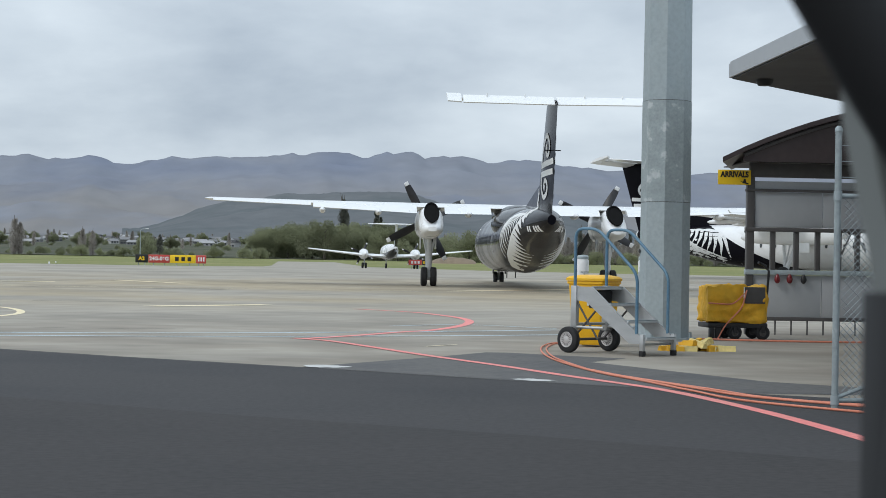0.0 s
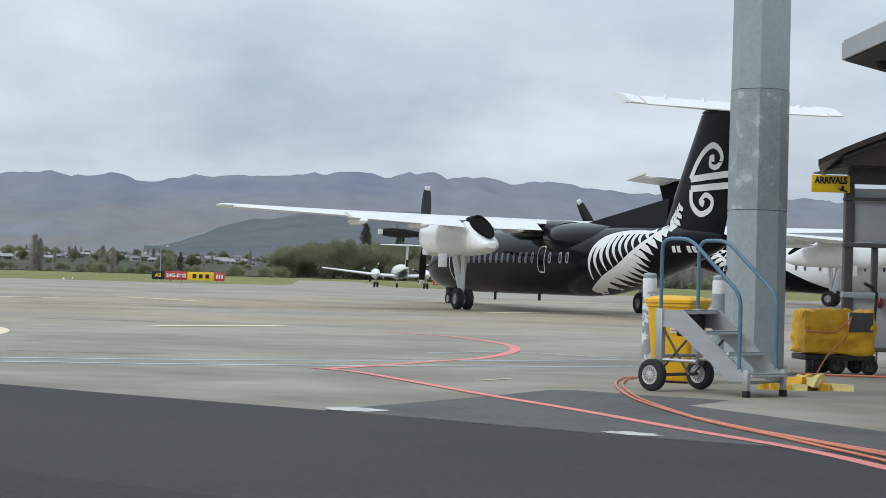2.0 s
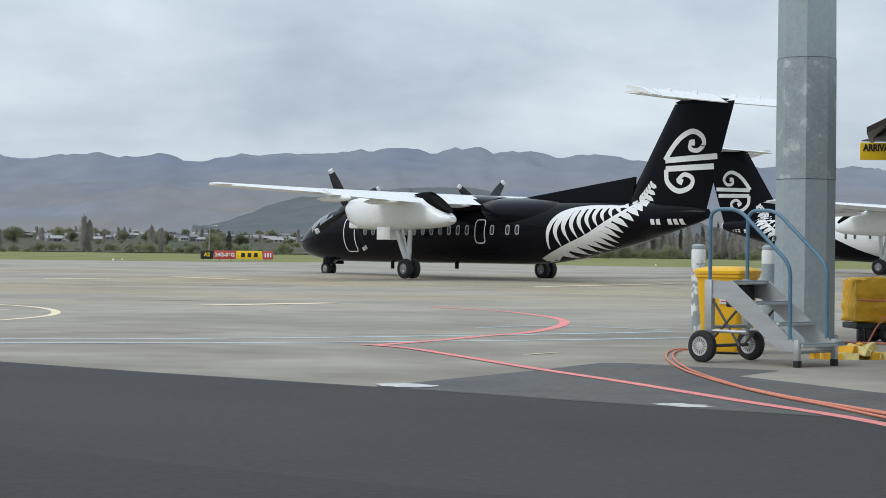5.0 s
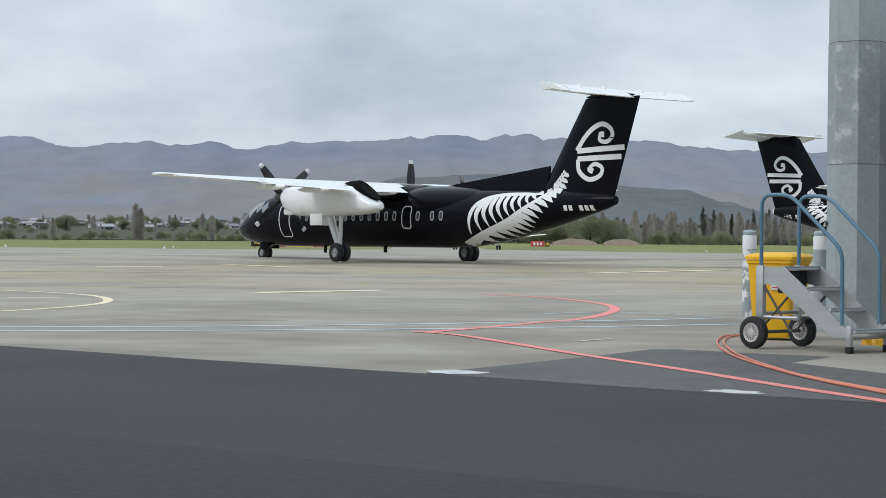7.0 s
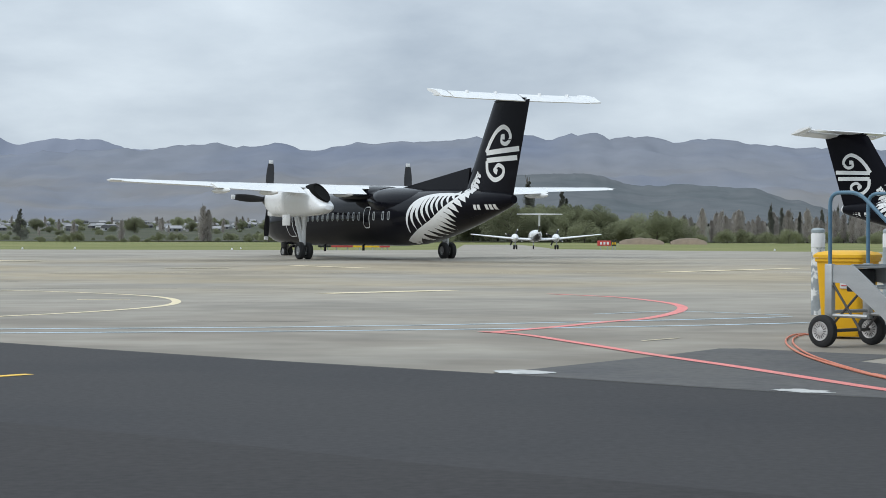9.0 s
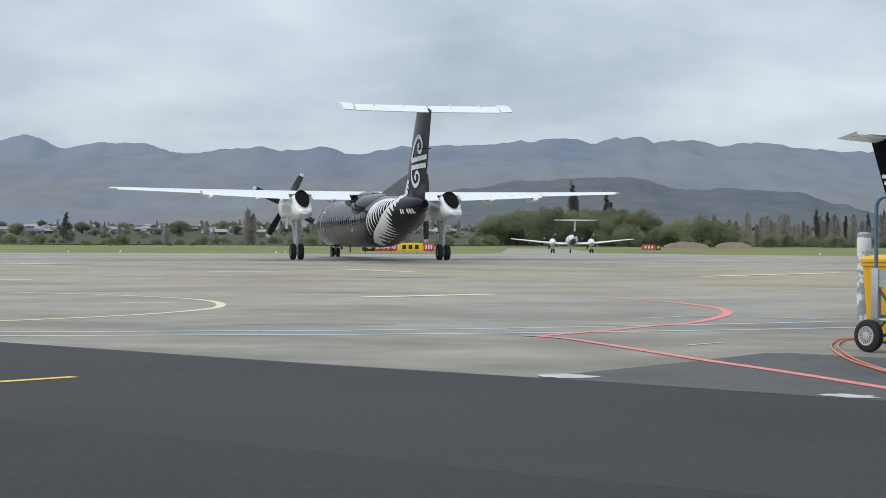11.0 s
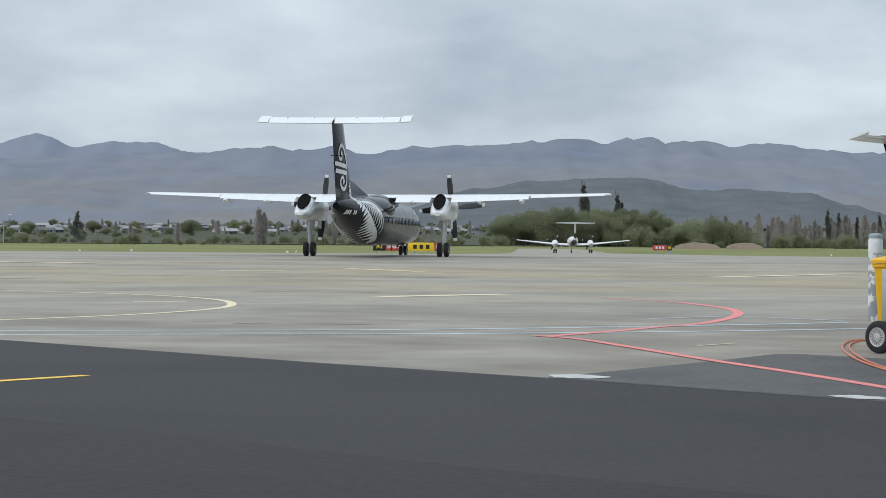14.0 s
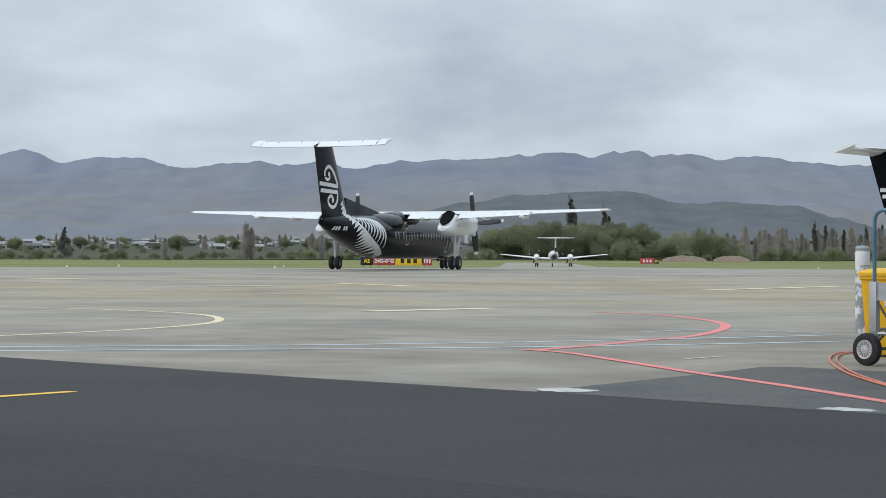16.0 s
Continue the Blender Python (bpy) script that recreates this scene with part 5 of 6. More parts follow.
def shelter():
    ob = thing("arrivals_shelter", "grey panelled walkway shelter with curved dark roof", "shelter", pose(0, 29.5, 0))
    x0, x1 = 7.93, 15.2
    for x in (7.93, 11.2, 15.2):
        bm = bmesh.new()
        box(bm, x - 0.07, x + 0.07, -0.07, 0.07, 0, 2.895, 0.01)
        part("column", bm, M_DARK_STEEL, ob)
    for z0, z1, mat in ((0.30, 1.10, M_PANEL), (1.98, 2.63, M_PANEL)):
        x = x0 + 0.08
        while x < x1 - 0.2:
            w = min(1.27, x1 - 0.08 - x)
            bm = bmesh.new()
            box(bm, x + 0.008, x + w - 0.008, -0.03, 0.03, z0, z1, 0.004)
            part("panel", bm, mat, ob)
            x += w
    for z, h in ((0.26, 0.07), (1.105, 0.09), (1.90, 0.075), (2.635, 0.05)):
        bm = bmesh.new()
        box(bm, x0 - 0.09, x1 + 0.1, -0.085, 0.05, z, z + h, 0.006)
        part("rail", bm, M_GALV if z > 1 and z < 1.2 else M_DARK_STEEL, ob)
    bm = bmesh.new()
    box(bm, x0 - 0.05, x1, -0.025, 0.025, 2.69, 2.83, 0.004)
    part("top_strip", bm, M_PANEL, ob)
    for x in (8.36, 8.80, 9.20, 9.60, 9.95, 10.32, 10.7, 11.6, 12.0, 12.4):
        bm = bmesh.new()
        box(bm, x - 0.045, x + 0.045, -0.05, 0.05, 1.195, 1.90, 0.005)
        part("mullion", bm, M_DARK_STEEL, ob)
    for k in range(24):
        x = x0 + 0.2 + 0.3 * k
        bm = bmesh.new()
        box(bm, x - 0.012, x + 0.012, -0.012, 0.012, 0.0, 0.26)
        part("foot_rod", bm, M_DARK_STEEL, ob)
    bm = bmesh.new()
    box(bm, x0 - 0.02, x1, -0.06, 0.06, 2.90, 3.16, 0.01)
    part("top_beam", bm, M_DARK_STEEL, ob)
    # curved roof
    bm = bmesh.new()
    up = []
    for i in range(21):
        x = 7.30 + 7.85 * i / 20
        z = 3.20 + 1.10 * math.sin(math.pi * (i / 20) * 0.98 + 0.02) ** 0.9
        up.append((x, z))
    ring0 = [Vector((x, -0.5, z)) for x, z in up] + [Vector((x, -0.5, z - 0.09)) for x, z in up[::-1]]
    ring1 = [Vector((x + 0.75, 2.2, z)) for x, z in up] + [Vector((x + 0.75, 2.2, z - 0.09)) for x, z in up[::-1]]
    loft(bm, [ring0, ring1])
    part("roof", bm, M_ROOF, ob)
    # Added sheet across the open roof end stands for the shaded underside.
    bm = bmesh.new()
    end = [(x, z - 0.09) for x, z in up[1:-1]]
    ring0 = [Vector((x + 0.02, -0.40, z)) for x, z in end] + [Vector((x + 0.02, -0.40, 3.17)) for x, _ in end[::-1]]
    ring1 = [Vector((p.x, -0.34, p.z)) for p in ring0]
    loft(bm, [ring0, ring1])
    part("gable_panel", bm, M_ROOF, ob)
    bm = bmesh.new()
    box(bm, 7.85, 15.0, -0.33, 2.0, 3.17, 3.19)
    part("roof_soffit", bm, M_SOFFIT, ob)
    for y in (-0.4, 0.6, 1.8):
        bm = bmesh.new()
        tube(bm, [(x + 0.28 * (y + 0.5), y, z - 0.14) for x, z in up[1:-1]], 0.04, 6)
        part("roof_rib", bm, M_DARK_STEEL, ob)
    for x in (8.1, 9.2, 10.4, 11.5):
        bm = bmesh.new()
        tube(bm, [(x, -0.05, 3.15), (x + 0.1, -0.1, 3.8 if x > 8.5 else 3.4)], 0.03, 6)
        part("roof_strut", bm, M_DARK_STEEL, ob)
    for k, x in enumerate((8.43, 8.66, 8.92)):
        bm = bmesh.new()
        lathe(bm, [(-0.10, 0.02), (-0.07, 0.05), (-0.02, 0.058), (0.03, 0.04), (0.07, 0.02)], 12, axis="z", at=(x, -0.12, 1.05))
        part("hanging_lamp", bm, M_LAMP_RED if k < 2 else M_BLACK_PLASTIC, ob, "small red lamp" if k < 2 else "small black lamp")
    bm = bmesh.new()
    box(bm, 7.30, 7.91, -0.12, -0.09, 2.75, 3.02, 0.006)
    face = part("arrivals_sign", bm, M_SIGN_YELLOW, ob, "yellow arrivals sign with black lettering")
    text_mesh("lettering", "ARRIVALS", 0.128, M_INK, face, pose(7.605, -0.124, 2.935, 90) @ Matrix.Diagonal((0.93, 1.12, 1, 1)))
    bm = bmesh.new()
    loft(bm, [[Vector((x, y, z)) for x, z in ((7.70, 2.825), (7.76, 2.805), (7.78, 2.855), (7.81, 2.855), (7.82, 2.795), (7.87, 2.775), (7.865, 2.758), (7.76, 2.782))] for y in (-0.127, -0.122)])
    part("sign_symbol", bm, M_INK, face, smooth=0)


shelter()


# ---------------------------------------------------------------- terminal canopy
def canopy():
    ob = thing("terminal_canopy", "grey metal terminal roof edge with dark soffit", "canopy", pose(0, 0, 0))
    outline = [(6.33, 24.0), (9.45, 28.0), (16, 28.0), (16, 6), (6.33, 6)]
    for name, z0, z1, mat, inset in (("soffit", 4.15, 4.17, M_SOFFIT, 0.03), ("roof_deck", 4.385, 4.42, M_FASCIA, 0.0)):
        bm = bmesh.new()
        cx, cy = 11, 18
        ol = [(x + math.copysign(inset, cx - x), y + math.copysign(inset, cy - y)) for x, y in outline]
        loft(bm, [[Vector((x, y, z0)) for x, y in ol], [Vector((x, y, z1)) for x, y in ol]])
        part(name, bm, mat, ob, smooth=0)
    for (ax, ay), (bx, by) in zip(outline, outline[1:] + outline[:1]):
        d = Vector((bx - ax, by - ay, 0)).normalized()
        s = Vector((-d.y, d.x, 0)) * 0.02
        a, b = Vector((ax, ay, 0)), Vector((bx, by, 0))
        bm = bmesh.new()
        loft(bm, [[a + s + Vector((0, 0, 4.172)), a - s + Vector((0, 0, 4.172)), a - s + Vector((0, 0, 4.383)), a + s + Vector((0, 0, 4.383))], [b + s + Vector((0, 0, 4.172)), b - s + Vector((0, 0, 4.172)), b - s + Vector((0, 0, 4.383)), b + s + Vector((0, 0, 4.383))]])
        part("fascia", bm, M_FASCIA, ob, smooth=0)
    bm = bmesh.new()
    lathe(bm, [(4.05, 0.1), (4.10, 0.13), (4.15, 0.13)], 16, axis="z", at=(6.85, 23.9, 0))
    part("downlight", bm, M_BLACK_PLASTIC, ob, "round black soffit lamp, unlit")
    for x, y in ((15.5, 8), (15.5, 26)):
        bm = bmesh.new()
        box(bm, x - 0.15, x + 0.15, y - 0.15, y + 0.15, 0, 4.15, 0.02)
        part("column", bm, M_FASCIA, ob)


canopy()


# ---------------------------------------------------------------- chain-link gate
def gate():
    ob = thing("chain_link_gate", "galvanised chain-link gate with pipe frame", "gate", pose(4.57, 11.38, 0))
    bm = bmesh.new()
    tube(bm, [(0.012, 0, 0), (0.012, 0, 2.46)], 0.03, 14)
    part("post", bm, M_GALV_SPANGLE, ob)
    bm = bmesh.new()
    lathe(bm, [(2.45, 0.036), (2.48, 0.034), (2.50, 0.015)], 14, axis="z", at=(0.012, 0, 0))
    part("post_cap", bm, M_GALV, ob)
    for z in (0.09, 1.885):
        bm = bmesh.new()
        tube(bm, [(0.02, 0, z), (2.6, 0.3, z)], 0.022, 10)
        part("frame_rail", bm, M_GALV_SPANGLE, ob)
        bm = bmesh.new()
        lathe(bm, [(z - 0.04, 0.038), (z + 0.04, 0.038)], 14, axis="z", at=(0.012, 0, 0))
        part("hinge", bm, M_GALV, ob)
    bm = bmesh.new()
    tube(bm, [(0.04, 0.0, 0.12), (0.6, 0.07, 0.32)], 0.018, 8)
    part("brace", bm, M_GALV_SPANGLE, ob)
    bm = bmesh.new()
    n = 26
    for k in range(-34, n + 1):
        for s in (1, -1):
            # wires of the diamond mesh, cut to the frame
            x0, z0 = 0.06 * k * 1.0, 0.09
            x1, z1 = x0 + 1.79, 1.88
            if s < 0:
                x0, x1 = x1, x0
            pts = []
            for i in range(25):
                t = i / 24
                x, z = x0 + (x1 - x0) * t, z0 + (z1 - z0) * t
                if 0.03 <= x <= 1.4:
                    pts.append((x, x * 0.115 + 0.008 * s, z))
            if len(pts) > 1:
                tube(bm, pts, 0.0035, 3)
    tagged(part("wire_mesh", bm, M_GALV, ob, "diamond wire mesh", smooth=0), kind="stuff")
    for k in range(3):
        bm = bmesh.new()
        tube(bm, [(0.02, 0, 2.05 + 0.14 * k), (2.6, 0.3, 2.05 + 0.14 * k)], 0.004, 5)
        part("top_wire", bm, M_GALV, ob)


gate()


# ---------------------------------------------------------------- open vehicle door by the camera's start
def vehicle_door():
    ob = thing("vehicle_door", "open vehicle door with grey trim and black rubber seal", "vehicle door", pose(0, -3.99, 0))
    bm = bmesh.new()
    prof = [(0.364, 1.362), (0.366, 1.334), (0.388, 1.232), (0.391, 1.0), (0.391, 0.25), (1.1, 0.25), (1.1, 1.7), (0.30, 1.5), (0.35, 1.39)]
    loft(bm, [[Vector((x, 0.0, z)) for x, z in prof], [Vector((x, 0.05, z)) for x, z in prof]])
    part("door_panel", bm, M_TRIM, ob, "grey-green door trim")
    bm = bmesh.new()
    tube(bm, bend([(0.25, -0.03, 1.55), (0.342, -0.03, 1.397), (0.379, -0.03, 1.337), (0.43, -0.03, 1.26)], 0.05), 0.025, 12)
    part("upper_seal", bm, M_SEAL, ob, "black rubber seal")
    bm = bmesh.new()
    tube(bm, bend([(0.435, -0.03, 1.26), (0.408, -0.03, 1.18), (0.405, -0.03, 1.05), (0.405, -0.03, 0.3)], 0.05), 0.038, 12)
    part("lower_seal", bm, M_SEAL, ob, "black rubber seal")
    bm = bmesh.new()
    box(bm, 0.380, 0.386, -0.004, 0.054, 0.25, 1.24, 0.002)
    part("edge_seal", bm, M_SEAL, ob, "black rubber edge seal")
    bm = bmesh.new()
    box(bm, 0.5, 0.7, -0.02, 0.08, 0.0, 0.26, 0.01)
    part("door_stand", bm, M_BLACK_PLASTIC, ob)


vehicle_door()


# ---------------------------------------------------------------- airfield signs and small field furniture
def field_sign(x0, panels, y, z0, h, label):
    ob = thing("airfield_sign", label, "sign", pose(0, y, rise(y)))
    x = x0
    for w, mat, txt, ink in panels:
        bm = bmesh.new()
        box(bm, x + 0.02, x + w - 0.02, -0.08, 0.08, z0, z0 + h, 0.03)
        p = part("sign_panel", bm, mat, ob)
        if txt:
            text_mesh("lettering", txt, h * 0.62, ink, p, pose(x + w / 2, -0.086, z0 + h / 2, 90))
        else:
            for k in range(3):
                bm = bmesh.new()
                box(bm, x + w * (0.2 + 0.24 * k), x + w * (0.34 + 0.24 * k), -0.089, -0.084, z0 + h * 0.25, z0 + h * 0.75)
                part("sign_bar", bm, ink, p)
        for xx in (x + w * 0.25, x + w * 0.75):
            bm = bmesh.new()
            tube(bm, [(xx, 0, 0), (xx, 0, z0 + 0.05)], 0.035, 6)
            part("leg", bm, M_GALV, ob)
        x += w


field_sign(-15.1, ((1.05, M_INK, "A2", M_SIGN_YELLOW), (1.75, M_SIGN_RED, "24G-06G", M_WHITE_INK), (2.1, M_SIGN_YELLOW, "", M_INK), (0.85, M_SIGN_RED, "", M_WHITE_INK)), 150.0, 0.22, 0.66, "red, yellow and black taxiway guidance sign on grass")
field_sign(8.55, ((1.35, M_SIGN_RED, "", M_WHITE_INK), (0.5, M_INK, "", M_SIGN_YELLOW)), 182.0, 0.42, 0.5, "small red and black holding position sign")


def edge_light(m):
    ob = thing("runway_marker", "small white runway edge marker in grass", "marker", m, "runway edge markers")
    bm = bmesh.new()
    lathe(bm, [(0, 0.1), (0.06, 0.1), (0.17, 0.07), (0.21, 0.02)], 12, axis="z")
    part("dome", bm, M_WHITE_INK, ob)
    bm = bmesh.new()
    lathe(bm, [(0, 0.13), (0.03, 0.13)], 12, axis="z")
    part("base", bm, M_GALV, ob)
    return ob


mk = edge_light(pose(-38.0, 165, rise(165)))
for x, y in ((-46, 178), (-24, 164), (28, 200), (-34, 240)):
    copy_thing(mk, pose(x, y, rise(y) - 0.05))


def field_lamp(m):
    ob = thing("field_lamp", "thin pale lamp pole at the field edge", "lamp post", m, "lamp poles at the field edge")
    bm = bmesh.new()
    tube(bm, [(0, 0, 0), (0, 0, 7.4)], [0.14, 0.09], 10)
    part("pole", bm, M_GALV, ob)
    bm = bmesh.new()
    tube(bm, bend([(0, 0, 7.3), (0.3, 0, 7.8), (1.6, 0, 7.9)], 0.3), 0.06, 8)
    part("arm", bm, M_GALV, ob)
    bm = bmesh.new()
    box(bm, 1.4, 2.3, -0.18, 0.18, 7.8, 8.0, 0.05)
    part("lamp_head", bm, M_WHITE_INK, ob)
    return ob


lamp = field_lamp(pose(-50.0, 520, rise(520)))
copy_thing(lamp, pose(-150.0, 500, rise(500)))


def earth_bank(x, y, w, h):
    bm = bmesh.new()
    rnd = random.Random(int(x))
    rings = []
    for i in range(13):
        u = i / 12
        hh = h * math.sin(math.pi * min(max(u, 0.02), 0.98)) ** 0.35 * rnd.uniform(0.85, 1.0)
        rings.append([Vector((w * (u - 0.5), -2.5, -0.2)), Vector((w * (u - 0.5), -0.8, hh * 0.85)), Vector((w * (u - 0.5), 0.6, hh)), Vector((w * (u - 0.5), 3, -0.2))])
    loft(bm, rings)
    ob = part("earth_bank", bm, M_EARTH, smooth=60)
    ob.matrix_basis = pose(x, y, rise(y))
    tagged(ob, "low bank of bare brown earth at the field edge", "earth bank", "earth banks")


earth_bank(33.0, 470, 11, 1.7)
earth_bank(45.0, 474, 9, 1.8)


# ---------------------------------------------------------------- trees
def tree(name, label, height, spread, mat, leaves, seed, shape="round", leaf=0.7, bare=0.0):
    rnd = random.Random(seed)
    ob = thing(name, label, "tree", pose(0, 0, -50))
    bm = bmesh.new()
    top = height * (0.9 if shape != "round" else 0.6)
    tube(bm, [(0, 0, -0.3), (rnd.uniform(-0.1, 0.1), 0, height * 0.25), (rnd.uniform(-0.3, 0.3), rnd.uniform(-0.3, 0.3), top)], [height * 0.028, height * 0.02, height * 0.006], 7)
    for k in range(9 if shape != "column" else 14):
        z = height * rnd.uniform(0.15, 0.62 if shape == "round" else 0.85)
        a = rnd.uniform(0, 6.28)
        r = spread * rnd.uniform(0.45, 0.9) * (1 if shape == "round" else 0.6)
        up = height * rnd.uniform(0.12, 0.28)
        tube(bm, [(0, 0, z), (r * 0.5 * math.cos(a), r * 0.5 * math.sin(a), z + up * 0.6), (r * math.cos(a), r * math.sin(a), z + up)], [height * 0.011, height * 0.007, height * 0.002], 5)
    part("trunk", bm, M_BARK, ob)
    # clumps of small leaves at uneven places, with gaps
    verts, faces = [], []
    clumps = []
    for k in range(24 if shape == "round" else 20):
        if shape == "round":
            a, q, z = rnd.uniform(0, 6.28), math.sqrt(rnd.random()), rnd.uniform(0.12, 1)
            r = spread * q * (0.75 + 0.35 * math.sin(math.pi * min(z * 0.9 + 0.1, 1)))
            clumps.append((r * math.cos(a), r * math.sin(a), height * (0.05 + 0.83 * z * (1 - 0.28 * q)), spread * rnd.uniform(0.32, 0.52)))
        elif shape == "column":
            z = (k + 0.5) / 20
            w = spread * (0.25 + 0.75 * math.sin(math.pi * min(z * 0.86 + 0.12, 1)))
            a = rnd.uniform(0, 6.28)
            clumps.append((w * 0.3 * math.cos(a), w * 0.3 * math.sin(a), height * (0.06 + 0.92 * z), max(w * rnd.uniform(0.6, 0.9), 0.5)))
        else:
            z = (k + 0.5) / 20
            w = spread * (1.05 - z)
            a = rnd.uniform(0, 6.28)
            clumps.append((w * 0.7 * math.cos(a), w * 0.7 * math.sin(a), height * (0.12 + 0.86 * z), max(w * 0.55, 0.4)))
    for i in range(leaves):
        cx, cy, cz, cr = clumps[rnd.randrange(len(clumps))]
        d = Vector((rnd.gauss(0, 1), rnd.gauss(0, 1), rnd.gauss(0, 1) * (1.2 if shape == "column" else 0.8)))
        d = d.normalized() * cr * (rnd.random() ** 0.4)
        c = Vector((cx, cy, max(cz + d.z, 0.15))) + Vector((d.x, d.y, 0))
        if bare:
            ax = Vector((rnd.uniform(-0.4, 0.4), rnd.uniform(-0.4, 0.4), 1)).normalized() * leaf * rnd.uniform(0.9, 2.2)
            bx = Vector((rnd.uniform(-1, 1), rnd.uniform(-1, 1), 0)).normalized() * leaf * 0.085
        else:
            ax = Vector((rnd.uniform(-1, 1), rnd.uniform(-1, 1), rnd.uniform(-1, 1))).normalized() * leaf * rnd.uniform(0.35, 0.75)
            bx = ax.orthogonal().normalized() * leaf * rnd.uniform(0.25, 0.5)
        b = len(verts)
        verts += [c - ax, c + bx * 0.9, c + ax, c - bx]
        faces.append((b, b + 1, b + 2, b + 3))
    me = bpy.data.meshes.new("crown")
    me.from_pydata([tuple(v) for v in verts], [], faces)
    me.materials.append(mat)
    cr = new("crown", me)
    cr.parent = ob
    return ob


ROUND = [tree("broadleaf_tree", "full green broadleaf tree at the field edge", 13.0, 5.5, M_LEAF, 14000, s, leaf=0.34) for s in (1, 2, 3)]
BUSH = [tree("bush", "low green bush at the field edge", 5.0, 3.2, M_LEAF, 4500, s, leaf=0.26) for s in (11, 12)]
POPLAR = [tree("poplar_tree", "tall narrow dark poplar", 17.0, 1.7, M_LEAF_DARK, 9000, s, "column", 0.28) for s in (21, 22)]
BARE = [tree("bare_tree", "leafless brown tree at the field edge", 11.0, 2.4, M_TWIG, 4000, s, "column", 0.36, 1.0) for s in (31, 32, 33)]
PINE = [tree("pine_tree", "dark pine tree at the field edge", 12.0, 3.6, M_LEAF_DARK, 4000, 41, "cone", 0.45)]


def plant(kinds, az, dist, size, rnd, group):
    a = radians(az)
    x, y = dist * math.sin(a), dist * math.cos(a)
    src = kinds[rnd.randrange(len(kinds))]
    m = pose(x, y, rise(y) - 0.1, 0, 0, rnd.uniform(0, 360)) @ Matrix.Diagonal((size * rnd.uniform(0.9, 1.15), size * rnd.uniform(0.9, 1.15), size, 1))
    t = copy_thing(src, Matrix())
    t.matrix_basis = m
    tagged(t, group=group)


def woods():
    rnd = random.Random(99)
    for k in range(34):
        plant(ROUND, -1.75 + 4.6 * k / 33 + rnd.uniform(-0.12, 0.12), rnd.uniform(575, 660), rnd.uniform(0.82, 1.08), rnd, "grove by the taxiway")
    plant(POPLAR, 0.61, 640, 1.22, rnd, "poplars"), plant(POPLAR, 0.70, 645, 1.05, rnd, "poplars"), plant(POPLAR, 1.62, 640, 1.02, rnd, "poplars"), plant(POPLAR, 1.75, 642, 0.88, rnd, "poplars")
    for k in range(60):
        plant(BUSH, -19 + 17.6 * k / 59 + rnd.uniform(-0.2, 0.2), rnd.uniform(520, 680), rnd.uniform(0.25, 0.72), rnd, "bushes along the field")
    for az, s in ((-9.18, 1.0), (-9.05, 0.9), (-11.6, 0.6), (-13.0, 0.55), (-7.2, 0.75), (-6.9, 0.7), (-17.6, 0.7)):
        plant(BARE, az, 600, s, rnd, "bare trees")
    plant(PINE, -14.55, 700, 0.95, rnd, "pines"), plant(ROUND, -5.3, 600, 0.55, rnd, "pines"), plant(PINE, -4.9, 610, 0.6, rnd, "pines")
    for k in range(420):
        plant(BUSH + BUSH + ROUND[:1] + BARE[:1], rnd.uniform(-19.5, -2), rnd.uniform(1100, 2400), rnd.uniform(0.35, 0.95), rnd, 'trees among the far houses')
    for k in range(14):
        plant(BUSH, 2.4 + 2.6 * k / 13 + rnd.uniform(-0.1, 0.1), rnd.uniform(540, 600), rnd.uniform(1.1, 1.9), rnd, "bushes along the field")
    for k in range(120):
        plant(BARE, 3.6 + 10.2 * k / 119 + rnd.uniform(-0.15, 0.15), rnd.uniform(560, 760), rnd.uniform(0.5, 0.92), rnd, "bare trees")
    for k in range(40):
        plant(BUSH, 4.0 + 9.6 * k / 39 + rnd.uniform(-0.2, 0.2), rnd.uniform(520, 600), rnd.uniform(0.4, 0.9), rnd, "bushes along the field")
    for k in range(9):
        plant(POPLAR, 7.9 + 0.28 * k + rnd.uniform(-0.05, 0.05), 640, rnd.uniform(0.5, 0.76), rnd, "poplars")


woods()
for src in ROUND + BUSH + POPLAR + BARE + PINE:
    for o in list(src.children_recursive) + [src]:
        bpy.data.objects.remove(o)


# ---------------------------------------------------------------- far town
def house(name, w, d, h):
    ob = thing(name, "far low house with pale walls", "house", pose(0, 0, -60))
    bm = bmesh.new()
    box(bm, -w / 2, w / 2, -d / 2, d / 2, 0, h)
    part("wall", bm, M_HOUSE, ob, smooth=0)
    bm = bmesh.new()
    loft(bm, [[Vector((x, -d / 2 - 0.5, h)), Vector((x, d / 2 + 0.5, h)), Vector((x * 0.8, 0, h + d * 0.28))] for x in (-w / 2 - 0.5, w / 2 + 0.5)])
    part("roof", bm, M_HOUSE_ROOF, ob, smooth=0)
    for k in range(3):
        bm = bmesh.new()
        x = -w / 2 + w * (0.2 + 0.3 * k)
        box(bm, x - 0.8, x + 0.8, -d / 2 - 0.06, -d / 2 - 0.02, 0.9, 2.2)
        part("window", bm, M_DARK_GLASS, ob, smooth=0)
    return ob


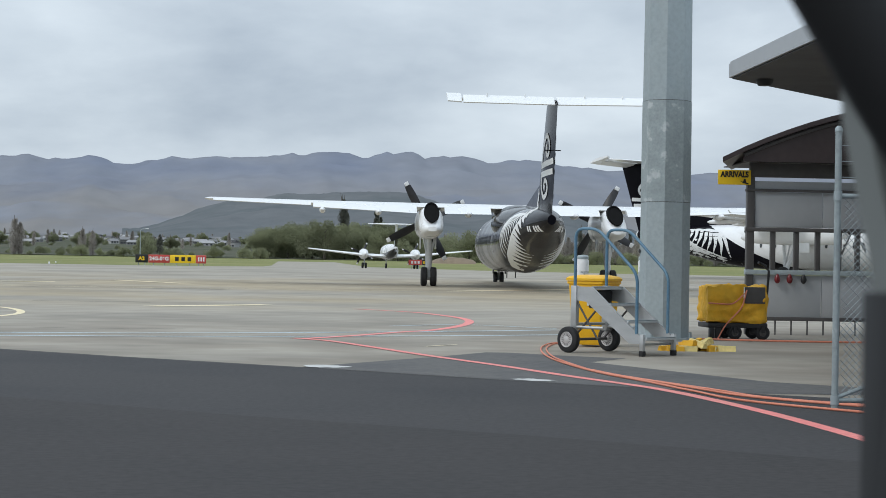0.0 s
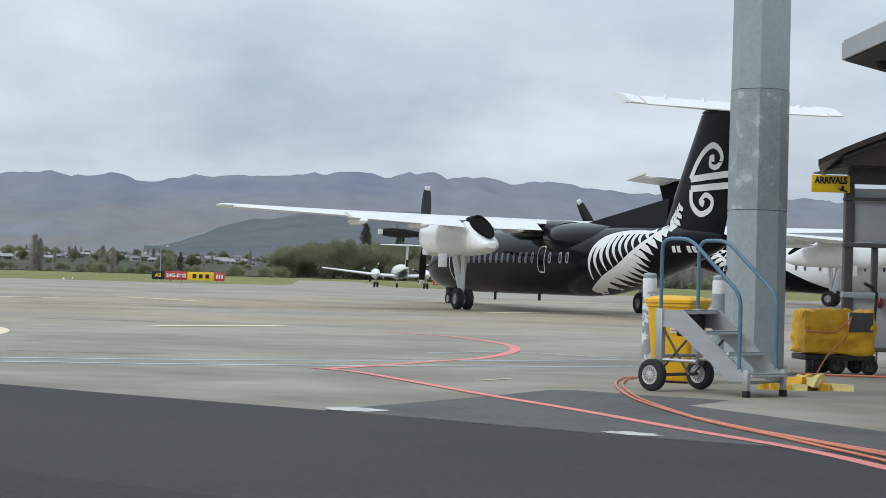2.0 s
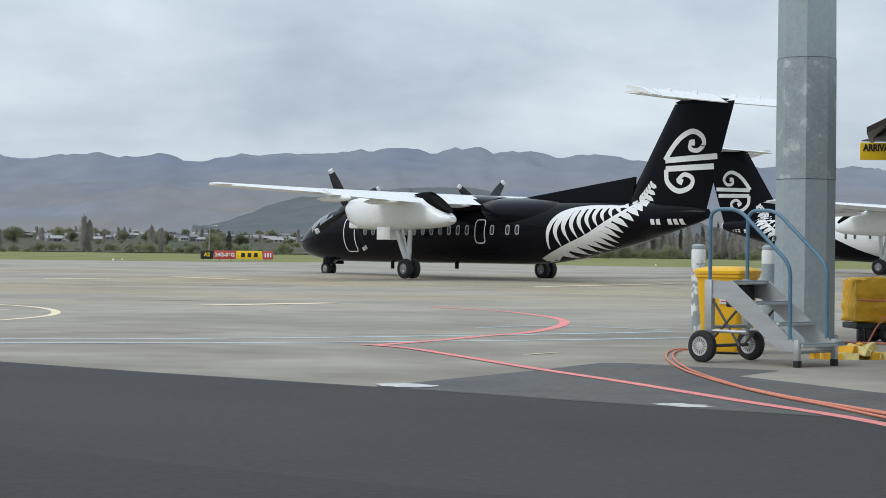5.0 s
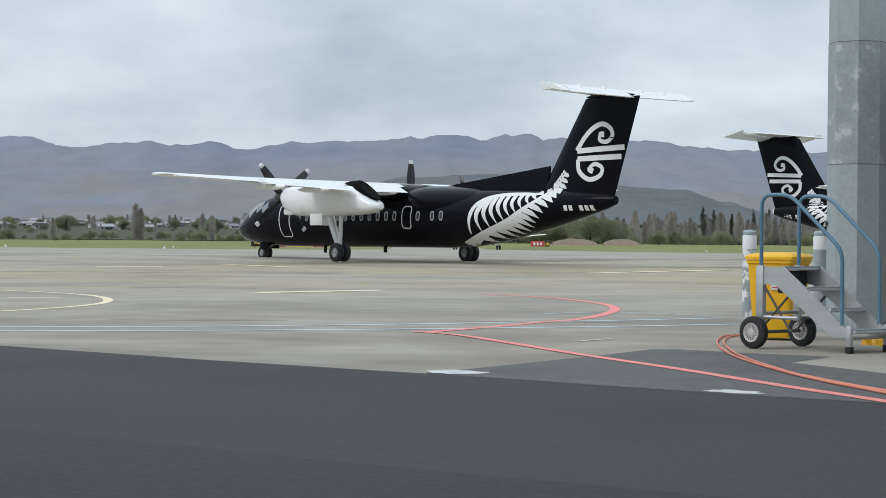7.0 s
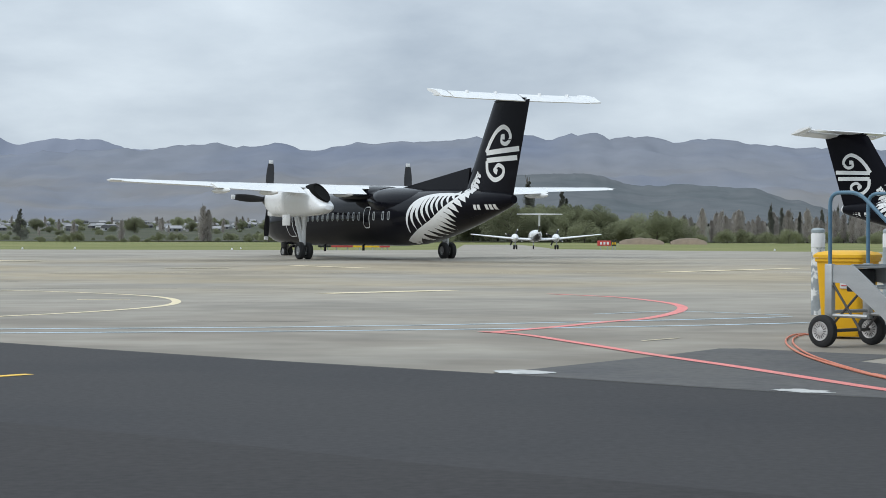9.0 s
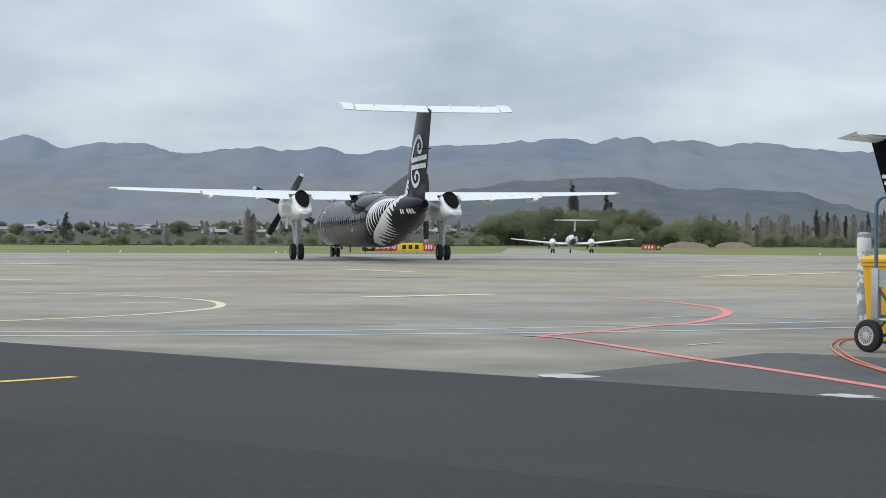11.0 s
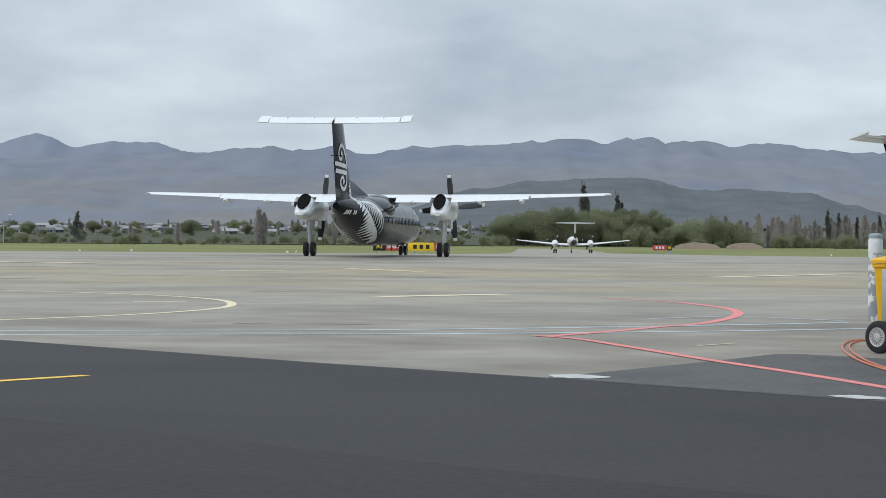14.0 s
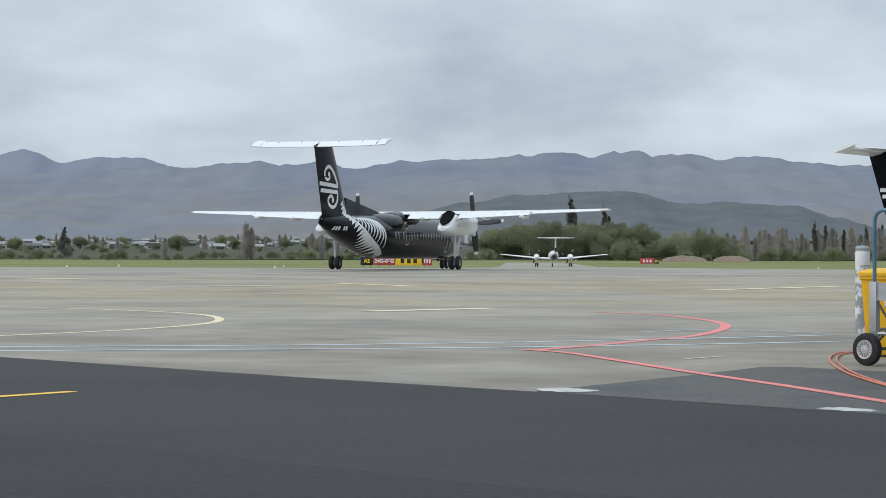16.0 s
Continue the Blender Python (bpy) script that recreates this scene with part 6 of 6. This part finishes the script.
def town():
    rnd = random.Random(5)
    kinds = [house("house", 8, 6.5, 2.5), house("house", 11.5, 7.5, 2.6), house("house", 7, 6.5, 4.0)]
    for k in range(170):
        az = rnd.uniform(-19, -2.6) if k < 158 else rnd.uniform(2.6, 5)
        d = rnd.uniform(1350, 2450)
        a = radians(az)
        x, y = d * math.sin(a), d * math.cos(a)
        t = copy_thing(rnd.choice(kinds), pose(x, y, rise(y) - 0.3, 0, 0, -az + rnd.uniform(-35, 35)))
        tagged(t, group="houses of the far town")
    for src in kinds:
        for o in list(src.children_recursive) + [src]:
            bpy.data.objects.remove(o)


town()


# ---------------------------------------------------------------- what moves
PORT_PROP = [(0, -28), (0.5, -22), (1, -21), (1.5, 60), (2, 92), (2.5, 173), (3, 189), (3.5, 229), (4, 236), (4.5, 283), (5.0, 330), (5.5, 377), (6.0, 424), (6.5, 471), (7, 499), (7.5, 583), (8, 591), (8.5, 599), (9, 634), (9.5, 686), (10.0, 737), (10.5, 788), (11.0, 839), (11.5, 890), (12, 900), (12.5, 977), (13, 984), (13.5, 1007), (14, 1086), (14.5, 1156), (15, 1219), (15.5, 1301), (16, 1350)]
STARBOARD_PROP = [(0, -60), (0.5, -40), (1, -20), (1.5, 0), (2, 59), (2.5, 61), (3, 90), (3.5, 137), (4, 208), (4.5, 258), (5.0, 309), (5.5, 359), (6.0, 409), (6.5, 459), (7, 540), (7.5, 585), (8, 595), (8.5, 597), (9, 630), (9.5, 675), (10.0, 719), (10.5, 764), (11.0, 809), (11.5, 853), (12, 930), (12.5, 975), (13, 1040), (13.5, 1044), (14, 1074), (14.5, 1090), (15, 1092), (15.5, 1107), (16, 1165)]


def motions():
    walk(jet, [(r[0], ground_pose(*r[1:])) for r in AIRLINER_ROWS])
    walk(twin_plane, [(r[0], ground_pose(*r[1:])) for r in TWIN_ROWS])
    for prop, turns in zip(jet_props, (PORT_PROP, STARBOARD_PROP)):
        at = prop.matrix_basis.translation.copy()
        walk(prop, [(t, Matrix.Translation(at) @ pose(0, 0, 0, a)) for t, a in turns])
    for leg in jet.children:
        for w in leg.children:
            if "wheel" in w.name:
                at = w.matrix_basis.translation.copy()
                walk(w, [(k / 10, Matrix.Translation(at) @ pose(0, 0, 0, 0, math.degrees(3.4 * k / 10 / (at.z - SQUAT)), 0)) for k in range(161)])


motions()
